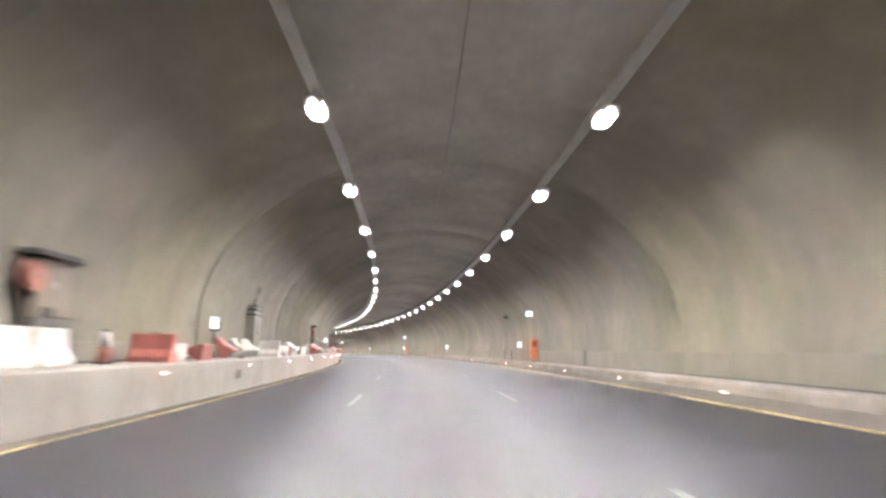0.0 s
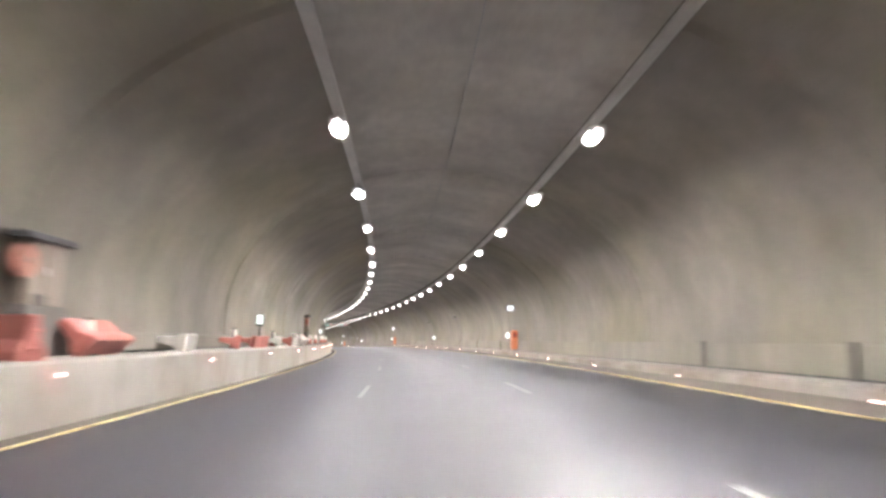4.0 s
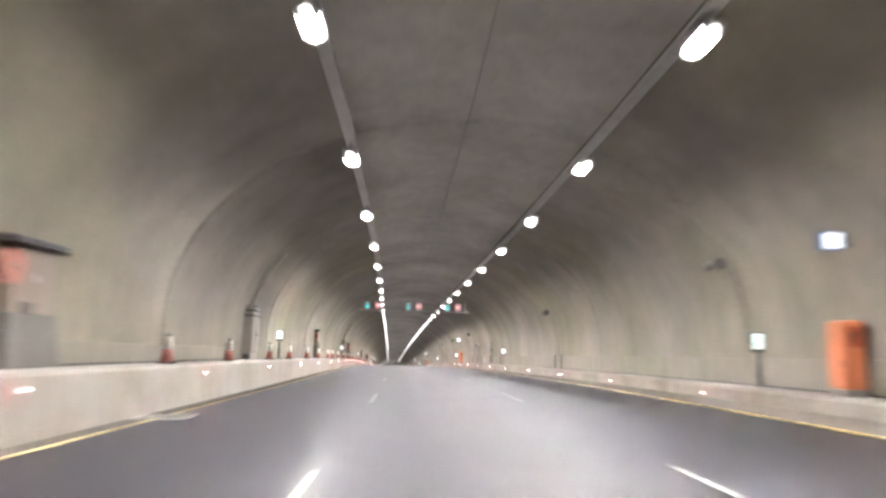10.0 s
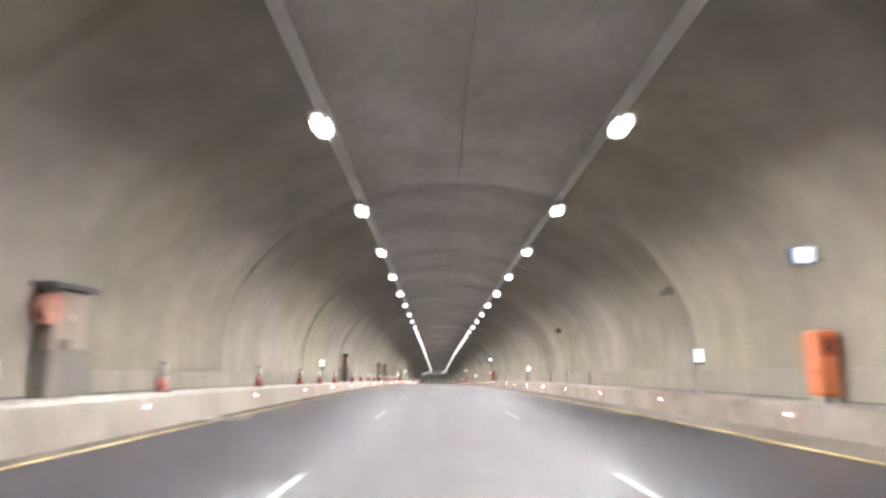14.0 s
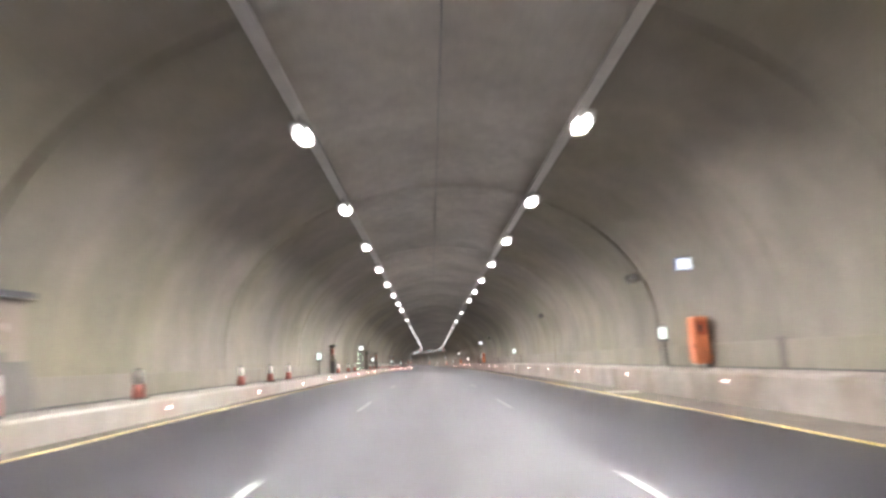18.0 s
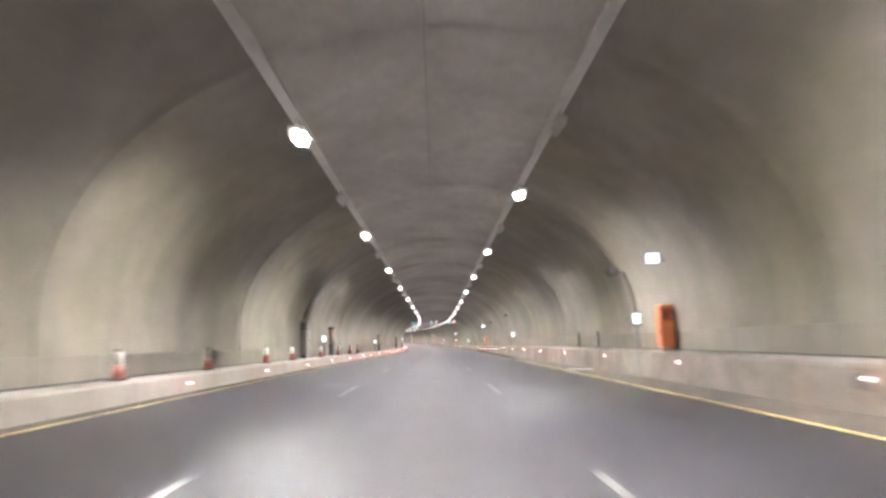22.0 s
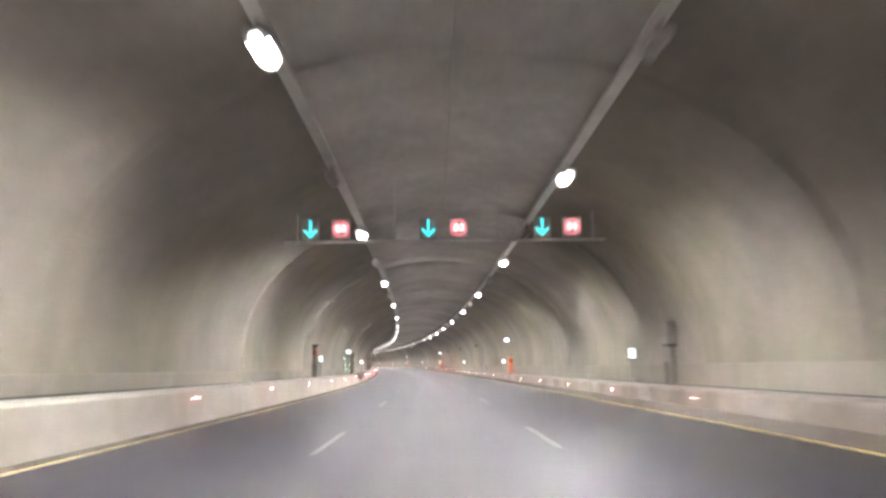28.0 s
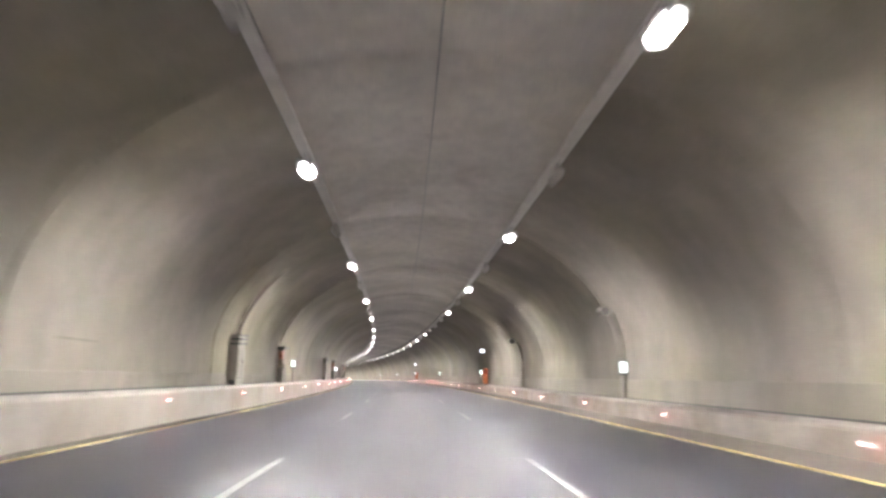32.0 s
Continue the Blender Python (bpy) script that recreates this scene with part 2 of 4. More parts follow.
BASE = material("wall_base_concrete", (0.188, 0.170, 0.142), 0.75, tint=((0.95, 0.955, 0.86), 0.2), grain=((0.3, 0.1, (1, 1, 1)), (1.6, 0.12, (1, 1, 0.15)), (12.0, 0.06, (1, 1, 1))), bump=0.2, bump_scale=20, vary=0.05)
PLINTH_GREY = material("plinth_concrete_grey", (0.125, 0.115, 0.105), 0.8, grain=((1.5, 0.14, (1, 1, 0.5)), (12.0, 0.1, (1, 1, 1))), bump=0.15, bump_scale=25)
BACKING = material("joint_concrete", (0.16, 0.15, 0.135), 0.9, grain=((2.0, 0.2, (1, 1, 1)),))
OUTLET = material("outlet_shade", (0.115, 0.105, 0.095), 0.85, grain=((4.0, 0.3, (1, 1, 1)),))
GUTTER = material("gutter_dirt", (0.078, 0.064, 0.053), 0.85, grain=((0.7, 0.25, (1, 1, 1)), (8.0, 0.2, (1, 1, 1)), (60.0, 0.2, (1, 1, 1))), bump=0.3, bump_scale=60)
RISER = material("riser_paint", (0.21, 0.188, 0.157), 0.7, 0.0, grain=((3.0, 0.15, (1, 1, 1)),))
FOOT_SHADE = material("foot_shade", (0.05, 0.045, 0.042), 0.6, grain=((3.0, 0.2, (1, 1, 1)),))
GREY_BOX = material("grey_cabinet_paint", (0.185, 0.172, 0.153), 0.6, grain=((1.5, 0.12, (1, 1, 0.4)), (20.0, 0.06, (1, 1, 1))))
CABINET_BROWN = material("brown_grey_cabinet_paint", (0.192, 0.158, 0.128), 0.6, grain=((1.5, 0.14, (1, 1, 0.4)), (20.0, 0.08, (1, 1, 1))))
DOOR_DARK = material("dark_brown_door_paint", (0.095, 0.080, 0.068), 0.6, grain=((1.5, 0.14, (1, 1, 0.4)), (20.0, 0.08, (1, 1, 1))))
PALE_BOX = material("pale_cabinet_paint", (0.215, 0.195, 0.168), 0.55, grain=((1.5, 0.1, (1, 1, 0.4)), (20.0, 0.06, (1, 1, 1))))
POST = material("post_paint", (0.20, 0.19, 0.175), 0.5, 0.2, grain=((5.0, 0.12, (1, 1, 1)),))
RED = material("red_plastic", (0.35, 0.118, 0.098), 0.5, grain=((2.0, 0.18, (1, 1, 1)), (14.0, 0.12, (1, 1, 1))), vary=0.12)
WHITE_PLASTIC = material("white_plastic", (0.56, 0.53, 0.49), 0.45, grain=((2.0, 0.12, (1, 1, 1)), (14.0, 0.08, (1, 1, 1))), vary=0.08)
RED_PAINT = material("red_enamel", (0.29, 0.122, 0.09), 0.5, grain=((4.0, 0.1, (1, 1, 1)),))
ORANGE = material("orange_fibreglass", (0.47, 0.145, 0.06), 0.5, grain=((2.5, 0.1, (1, 1, 1)), (18.0, 0.06, (1, 1, 1))))
ORANGE_SHADED = material("orange_hood_shade", (0.30, 0.06, 0.02), 0.5, grain=((2.5, 0.12, (1, 1, 1)),))
HORN_GREY = material("horn_grey_paint", (0.125, 0.112, 0.098), 0.6, grain=((6.0, 0.15, (1, 1, 1)),))
HORN_DEEP = material("horn_mouth_paint", (0.075, 0.068, 0.06), 0.7, grain=((6.0, 0.15, (1, 1, 1)),))
RUBBER = material("black_rubber", (0.03, 0.03, 0.03), 0.7, grain=((6.0, 0.2, (1, 1, 1)),))
GREEN = material("green_door_paint", (0.060, 0.080, 0.060), 0.5, grain=((1.5, 0.12, (1, 1, 0.5)), (12.0, 0.08, (1, 1, 1))))
SLATE = material("dark_cladding", (0.064, 0.066, 0.056), 0.6, grain=((0.9, 0.18, (1, 1, 1)), (10.0, 0.1, (1, 1, 1))))
BLUE_CASE = material("blue_sign_case", (0.05, 0.09, 0.25), 0.4, grain=((6.0, 0.1, (1, 1, 1)),))
SIGNAL_CASE = material("signal_case", (0.42, 0.40, 0.375), 0.7, grain=((6.0, 0.12, (1, 1, 1)),))
SIGN_LIT = material("lit_sign_face", (0.9, 0.92, 0.92), 0.3, emit=(0.90, 1.0, 0.95), power=SIGN_POWER * 0.33)
SIGN_TINT = material("lit_sign_mark", (0.5, 0.8, 0.7), 0.3, emit=(0.50, 0.95, 0.88), power=SIGN_POWER * 0.2)
SIGN_COOL = material("lit_sign_cool", (0.9, 0.92, 0.95), 0.3, emit=(0.86, 0.92, 1.0), power=SIGN_POWER * 0.36)
LED_GREEN = material("green_led", (0.7, 0.9, 0.7), 0.3, emit=(0.66, 1.0, 0.70), power=5.0)
KERB_PALE = material("pale_frame_concrete", (0.34, 0.315, 0.28), 0.7, grain=((3.0, 0.15, (1, 1, 1)), (25.0, 0.08, (1, 1, 1))))
DRAIN_BROWN = material("dirty_drain_channel", (0.105, 0.092, 0.078), 0.8, grain=((1.5, 0.2, (1, 1, 0.4)), (12.0, 0.12, (1, 1, 1))), vary=0.12)
STAIN = material("damp_filler", (0.148, 0.132, 0.11), 0.85, grain=((0.5, 0.3, (1, 1, 1)), (5.0, 0.2, (1, 1, 0.4))), vary=0.15)
LED_CYAN = material("cyan_led", (0.1, 0.7, 0.7), 0.3, emit=(0.05, 0.72, 0.72), power=0.95)
LED_RED = material("red_led", (0.8, 0.2, 0.2), 0.3, emit=(1.0, 0.24, 0.28), power=1.0)
LED_WHITE = material("white_led", (0.9, 0.8, 0.8), 0.3, emit=(1.0, 0.72, 0.74), power=1.2)


# ---- mesh helpers ----
def sweep(name, profile, s0, s1, step, mat, parent=None, road=False, closed=False, label="", caps=False, lift=None, lanes=False, smooth=False):
    """One mesh: the profile of (a, h) points drawn along the tunnel."""
    n = max(1, round((s1 - s0) / step))
    verts, faces, k = [], [], len(profile)
    for i in range(n + 1):
        s = s0 + (s1 - s0) * i / n
        up = lift(s) if lift else 0.0
        verts += [spot(s, a, h + up, road) for a, h in profile]
    m = k if closed else k - 1
    for i in range(n):
        for j in range(m):
            a, b = i * k + j, i * k + (j + 1) % k
            faces.append((a, b, b + k, a + k))
    if caps:
        faces += [tuple(range(k)), tuple(n * k + j for j in reversed(range(k)))]
    me = bpy.data.meshes.new(name)
    me.from_pydata(verts, [], faces)
    me.materials.append(mat)
    if lanes:
        layer = me.uv_layers.new(name="lanes")
        for loop in me.loops:
            i, j = divmod(loop.vertex_index, k)
            layer.data[loop.index].uv = (profile[j][0], s0 + (s1 - s0) * i / n)
    me.update()
    if smooth:
        for f in me.polygons:
            f.use_smooth = True
        me.set_sharp_from_angle(angle=radians(35))
    ob = new(name, me)
    if parent:
        ob.parent = parent
    if label:
        ob["label"] = label
    return ob


def part(name, bm, mat, parent=None, label=""):
    me = bpy.data.meshes.new(name)
    bm.to_mesh(me)
    bm.free()
    me.materials.append(mat)
    ob = new(name, me)
    if parent:
        ob.parent = parent
    if label:
        ob["label"] = label
    return ob


def box(w, d, h, x=0.0, y=0.0, z=0.0, bevel=0.0, taper=1.0, bm=None):
    """A block with its foot's middle at x, y, z; taper narrows its top."""
    own = bmesh.new()
    bmesh.ops.create_cube(own, size=1.0, matrix=Matrix.Translation((x, y, z + h / 2)) @ Matrix.Diagonal((w, d, h, 1)))
    if taper != 1.0:
        for v in own.verts:
            if v.co.z > z + h / 2:
                v.co.x, v.co.y = x + (v.co.x - x) * taper, y + (v.co.y - y) * taper
    if bevel:
        bmesh.ops.bevel(own, geom=own.edges[:], offset=bevel, segments=2, affect="EDGES", profile=0.5)
    return merge(bm, own)


def rod(r1, r2, h, x=0.0, y=0.0, z=0.0, turn=None, sides=16, bm=None):
    own = bmesh.new()
    m = Matrix.Translation((x, y, z)) @ (turn or Matrix()) @ Matrix.Translation((0, 0, h / 2))
    bmesh.ops.create_cone(own, cap_ends=True, segments=sides, radius1=r1, radius2=r2, depth=h, matrix=m)
    for f in own.faces:
        f.smooth = len(f.verts) == 4
    return merge(bm, own)


def merge(bm, own):
    if bm is None:
        return own
    me = bpy.data.meshes.new("tmp")
    own.to_mesh(me)
    own.free()
    bm.from_mesh(me)
    bpy.data.meshes.remove(me)
    return bm


def empty(name, m, label, category, group=""):
    ob = new(name)
    ob.matrix_basis = m
    return tagged(ob, label, category, group)


# ---- the large structure ----
def arch(lo, hi, n, out=0.0):
    """Points of the lining between two angles (0 is the right springing, 180 the left)."""
    r = [radians(lo + (hi - lo) * i / n) for i in range(n + 1)]
    return [(MID + (HALF + out) * math.cos(a), SPRING + (RISE + out) * math.sin(a)) for a in r]


def mirrored(profile):
    return [(2 * MID - a, h) for a, h in profile]


WALL_TOP = 65.0
road = tagged(sweep("road", [(-6.1 + 13.2 * i / 8, 0.0) for i in range(9)], START, END, 2.0, ASPHALT, road=True, lanes=True), "dark grey asphalt carriageway of three lanes with painted headlight glow", "road", kind="structure")
inner = [(MID + HALF + 0.06, -0.6), (MID + HALF + 0.06, 1.0)] + arch(0, WALL_TOP, 10, 0.06)
outer = [(MID + HALF + 0.5, -0.6), (MID + HALF + 0.5, 1.0)] + arch(0, WALL_TOP, 10, 0.5)
shell = inner + outer[::-1]
wall_right = tagged(sweep("wall_right", shell, START, END, 2.0, BACKING, closed=True, caps=True), "curved pale concrete tunnel wall in ring segments", "wall", kind="structure")
wall_left = tagged(sweep("wall_left", mirrored(shell), START, END, 2.0, BACKING, closed=True, caps=True), "curved pale concrete tunnel wall in ring segments", "wall", kind="structure")

# the vault, cast in bays with a sunk joint between them, as one mesh
BAY = 12.5
verts, faces = [], []
top_in, top_out = arch(WALL_TOP, 180 - WALL_TOP, 22), arch(WALL_TOP, 180 - WALL_TOP, 22, 0.5)
ring = len(top_in)
stations = []
s = START
while s < END - 0.01:
    e = min(s + BAY, END)
    n = 6
    for i in range(n + 1):
        stations.append((s + 0.06 + (e - s - 0.12) * i / n, 0.0))
    stations += [(e - 0.055, 0.05), (e + 0.055, 0.05)] if e < END else []
    s = e
for s, sink in stations:
    verts += [spot(s, MID + (a - MID) * (1 + sink / HALF), h + sink) for a, h in top_in]
for i in range(len(stations) - 1):
    for j in range(ring - 1):
        a = i * ring + j
        faces.append((a, a + 1, a + 1 + ring, a + ring))
base_n = len(verts)
backs = [START + (END - START) * i / 250 for i in range(251)]
for s in backs:
    verts += [spot(s, a, h) for a, h in top_out]
for i in range(250):
    for j in range(ring - 1):
        a = base_n + i * ring + j
        faces.append((a, a + ring, a + 1 + ring, a + 1))
me = bpy.data.meshes.new("ceiling")
me.from_pydata(verts, [], faces)
me.materials.append(VAULT_PALED)
for f in me.polygons:
    f.use_smooth = True
tagged(new("ceiling", me), "concrete tunnel vault cast in bays, paled for lamp haze", "ceiling", kind="structure")

# raised walkways, with dropped stretches on the left at two of the escape doors
def walkway(name, side, s0, s1, low0=False, low1=False):
    face = KERB_L if side < 0 else KERB_R
    wall = MID + side * (HALF + 0.03)
    n = max(1, round((s1 - s0) / 2.0))
    if low0 or low1:
        n = max(n, 12)
    verts, faces = [], []
    for i in range(n + 1):
        s = s0 + (s1 - s0) * i / n
        t = top_left(s) if side < 0 else top_right(s)
        if low0:
            t = min(t, 0.14 + (s - s0) * 0.20)
        if low1:
            t = min(t, 0.14 + (s1 - s) * 0.24)
        verts += [spot(s, a, h) for a, h in ((face, -0.5), (face, t - 0.05), (face + side * 0.05, t), (wall, t), (wall, -0.5))]
    for i in range(n):
        for j in range(4):
            a = i * 5 + j
            faces.append((a, a + 1, a + 6, a + 5))
    faces += [(0, 1, 2, 3, 4), tuple(n * 5 + j for j in (4, 3, 2, 1, 0))]
    me = bpy.data.meshes.new(name)
    me.from_pydata(verts, [], faces)
    me.materials.append(KERB if side < 0 else KERB_DIRTY)
    return tagged(new(name, me), "raised grey concrete walkway along the tunnel wall", "walkway", kind="structure")


walkway("walkway_right", 1, START, END)
walkway("walkway_left", -1, START, 170.0)
walkway("walkway_left", -1, 170.0, 178.0, low1=True)
walkway("walkway_left", -1, 182.6, 190.6, low0=True)
walkway("walkway_left", -1, 190.6, 560.0)
walkway("walkway_left", -1, 560.0, 567.0, low1=True)
walkway("walkway_left", -1, 571.6, 579.0, low0=True)
walkway("walkway_left", -1, 579.0, END)
for s0, s1 in ((178.0, 182.6), (567.0, 571.6)):
    prof = [(KERB_L, -0.5), (KERB_L, 0.14), (MID - HALF - 0.03, 0.14), (MID - HALF - 0.03, -0.5)]
    tagged(sweep("dropped_walkway", prof, s0, s1, 1.2, KERB, closed=True, caps=True), "lowered concrete walkway at an escape door", "walkway", kind="structure")

# dark gutters between the edge lines and the walkways, and dark strips standing in for the shaded joint at the wall
# foot
tagged(sweep("gutter_right", [(5.69, 0.0), (5.72, 0.006), (7.02, 0.012)], START, END, 2.0, GUTTER, road=True), "dirty brown gutter strip beside the asphalt", "gutter", kind="structure")
tagged(sweep("gutter_left", [(-6.08, 0.012), (-5.72, 0.006), (-5.69, 0.0)], START, END, 2.0, GUTTER, road=True), "dirty brown gutter strip beside the asphalt", "gutter", kind="structure")


def tube(name, a, h, r, s0, s1, step, mat, lift=None):
    prof = [(a + r * math.cos(radians(i * 60)), h + r * math.sin(radians(i * 60))) for i in range(6)]
    return sweep(name, prof, s0, s1, step, mat, closed=True, caps=True, lift=lift)


tagged(tube("wall_foot_shade", MID + HALF - 0.09, 0.026, 0.026, START, END, 2.0, FOOT_SHADE, lift=top_right), "dark strip drawn as the shaded joint along the wall foot", "cable")
for s0, s1 in ((START, 176.5), (183.5, 563.0), (576.5, END)):
    tagged(tube("wall_foot_shade", MID - HALF + 0.09, 0.026, 0.026, s0, s1, 2.0, FOOT_SHADE, lift=top_left), "dark strip drawn as the shaded joint along the wall foot", "cable")
tagged(tube("crown_cable", MID - 0.02, SPRING + RISE - 0.16, 0.022, START, END, 2.0, STEEL), "thin pale cable running under the vault's crown", "cable")

# unseen end walls, added to seal the modelled stretch of tunnel
for s in (START, END):
    end = bmesh.new()
    edge = [(MID - 8.6, -1.0), (MID + 8.6, -1.0), (MID + 8.6, 8.4), (MID - 8.6, 8.4)]
    vs = [end.verts.new(spot(s, a, h)) for a, h in edge]
    vs2 = [end.verts.new(spot(s + (0.4 if s > 0 else -0.4), a, h)) for a, h in edge]
    end.faces.new(vs), end.faces.new(vs2[::-1])
    for i in range(4):
        end.faces.new((vs[i], vs[(i + 1) % 4], vs2[(i + 1) % 4], vs2[i]))
    tagged(part("wall_far" if s > 0 else "wall_behind", end, VAULT_PALED), "plain unseen concrete wall added to close the tunnel", "wall", kind="structure")

for name, a, paint in (("edge_line_left", -5.59, CREAM_YELLOW), ("edge_line_right", 5.61, YELLOW)):
    sweep(name, [(a - 0.048, 0.0), (a - 0.048, 0.009), (a + 0.048, 0.009), (a + 0.048, 0.0)], START, END, 2.0, paint, road, road=True, label="continuous yellow painted edge line")
for k in range(-2, 81):
    s = 1.84 + 12.0 * k
    for a in (-1.85, 1.85):
        sweep("lane_dash", [(a - 0.052, 0.0), (a - 0.052, 0.006), (a + 0.052, 0.006), (a + 0.052, 0.0)], s, s + 3.36, 1.68, WHITE, road, road=True)

# ---- lamps in two rows under the vault, hung with their cable trays ----
LAMP_A = (-2.627, 3.55)
LAMP_H = 6.22


def end_plate(w, depth, corner, y, thick):
    """A plate across the lamp with rounded lower corners."""
    bm = bmesh.new()
    n = 5
    rim = [(w - corner + corner * math.cos(math.pi / 2 * i / n), -depth + corner - corner * math.sin(math.pi / 2 * i / n)) for i in range(n + 1)]
    rim = [(w, 0.0)] + rim + [(-x, z) for x, z in rim[::-1]] + [(-w, 0.0)]
    front = [bm.verts.new((x, y - thick / 2, z)) for x, z in rim]
    back = [bm.verts.new((x, y + thick / 2, z)) for x, z in rim]
    bm.faces.new(front), bm.faces.new(back[::-1])
    for i in range(len(rim)):
        j = (i + 1) % len(rim)
        bm.faces.new((front[i], back[i], back[j], front[j]))
    bmesh.ops.recalc_face_normals(bm, faces=bm.faces[:])
    return bm


def make_lamp(lit=True):
    w = 1.0 if lit else 0.72
    lamp = empty("tunnel_lamp", Matrix(), "bright white tunnel luminaire under a cable tray" if lit else "dark switched-off tunnel luminaire under a cable tray", "lamp", "tunnel lamps" if lit else "unlit tunnel lamps")
    part("housing", box(0.44 * w, 0.66, 0.12, z=0.0, bevel=0.02, taper=0.8), HOUSING if lit else TRAY, lamp)
    part("glass", box(0.28 * w, 0.37, 0.02, z=-0.025, bevel=0.004), GLASS_LIT if lit else GLASS_OFF, lamp, "glowing white lamp glass" if lit else "dark lamp glass")
    upright = Matrix.Rotation(radians(90), 4, "X")
    # shields, linings and skirts are added parts that cut the lamp's beam
    for y in (-0.28, 0.28):
        part("end_shield", end_plate(0.20 * w, 0.20 * w, 0.13 * w, y, 0.016), HOUSING if lit else TRAY, lamp, "added grey shield that cuts the beam lengthwise")
        if lit:
            part("shield_lining", end_plate(0.195, 0.195, 0.13, y * 0.95, 0.006), RUBBER, lamp, "matt black lining of the added shield")
        # added disc shows the lamp's glow, which the shield hides from afar
        part("end_diffuser", rod(0.105, 0.105, 0.02, y=y * 1.035 + 0.01, z=-0.095, turn=upright, sides=18), RIM_LIT if lit else TRAY, lamp, "glowing round end diffuser" if lit else "grey round end diffuser")
    for x in (-0.19 * w, 0.19 * w):
        part("side_skirt", box(0.012, 0.54, 0.040, x=x, z=-0.040, bevel=0.003), DARK if lit else TRAY, lamp, "added metal skirt that cuts the beam sideways")
        if lit:
            part("vault_fill", box(0.016, 0.44, 0.048, x=x * 1.01, z=-0.090, bevel=0.004), VAULT_FILL_LIT, lamp, "added glowing strip that brightens the vault")
    for y in (-0.22, 0.22):
        part("bracket", box(0.06, 0.04, 0.13, y=y, z=0.12), STEEL, lamp)
    return lamp


spots, dark_spots = [], []
for k in range(-4, 145):
    for side, a in enumerate(LAMP_A):
        if (k > 57 and k % 2 == side) or (side == 1 and k in (57, 96)):
            dark_spots.append(place(LAMP_FIRST + LAMP_STEP * k, a, LAMP_H))
            continue
        spots.append(place(LAMP_FIRST + LAMP_STEP * k, a, LAMP_H))
for lit, rows in ((True, spots), (False, dark_spots)):
    proto = make_lamp(lit)
    proto.matrix_basis = rows[0]
    for m in rows[1:]:
        copy_thing(proto, m)
for side, a in enumerate(LAMP_A):
    h = LAMP_H + 0.25
    prof = [(a - 0.13, h + 0.08), (a - 0.13, h), (a + 0.13, h), (a + 0.13, h + 0.08), (a + 0.12, h + 0.08), (a + 0.12, h + 0.01), (a - 0.12, h + 0.01), (a - 0.12, h + 0.08)]
    tray = empty("cable_tray", Matrix(), "long grey metal cable tray carrying the lamps", "cable tray", "cable trays")
    sweep("tray", prof, START, END, 2.0, TRAY, tray, closed=True, caps=True)
    drop = vault(a - MID) - h - 0.08
    rodm = None
    for k in range(0, 73):
        s = LAMP_FIRST + LAMP_STEP * (2 * k - 3) + 3.3
        if rodm is None:
            rodm = part("hanger", rod(0.012, 0.012, drop + 0.1, sides=6), STEEL, tray)
            data = rodm.data
        else:
            rodm = new("hanger", data)
            rodm.parent = tray
        rodm.matrix_basis = place(s, a, h + 0.08)


# ---- lit signs on posts along both walls ----
def make_post_sign(height, name_label):
    sign = empty("exit_sign", Matrix(), name_label, "sign", "lit post signs")
    part("post", box(0.11, 0.08, height - 0.26, bevel=0.01), POST, sign)
    part("foot", box(0.24, 0.2, 0.03, bevel=0.006), POST, sign)
    part("case", box(0.31, 0.13, 0.50, z=height - 0.28, bevel=0.015), DARK, sign)
    part("face", box(0.255, 0.012, 0.37, y=-0.068, z=height - 0.185, bevel=0.003), SIGN_LIT, sign, "glowing white sign face")
    for x, z, w, h in ((-0.055, -0.13, 0.085, 0.13), (0.06, -0.10, 0.075, 0.05), (0.0, 0.09, 0.19, 0.03)):
        part("mark", box(w, 0.004, h, x=x, y=-0.0765, z=height + z), SIGN_TINT, sign)
    return sign


proto = make_post_sign(1.17, "white lit sign on a dark post on the walkway")
LEFT_SIGNS = (-16.2, 21.4, 62.7, 100.3, 138.4, 175.3, 210.1, 250.4, 287.4, 325.3, 363.0, 400.2, 437.7, 471.3, 513.5, 550.3, 587.7, 625.2, 662.7, 700.2, 737.7, 775.2)
for i, s in enumerate(LEFT_SIGNS):
    m = place(s, -7.2, top_left(s))
    if i:
        copy_thing(proto, m)
    else:
        proto.matrix_basis = m
proto = make_post_sign(1.15, "white lit sign on a dark post on the walkway")
RIGHT_SIGNS = (7.2, 44.7, 81.4, 119.4, 157.0, 194.1, 231.5, 269.2, 305.9, 343.9, 382.0, 418.6, 456.9, 493.8, 533.2, 570.1, 606.3, 643.8, 681.3, 718.8, 756.3, 793.8)
for i, s in enumerate(RIGHT_SIGNS):
    m = place(s, 7.98, top_right(s))
    if i:
        copy_thing(proto, m)
    else:
        proto.matrix_basis = m


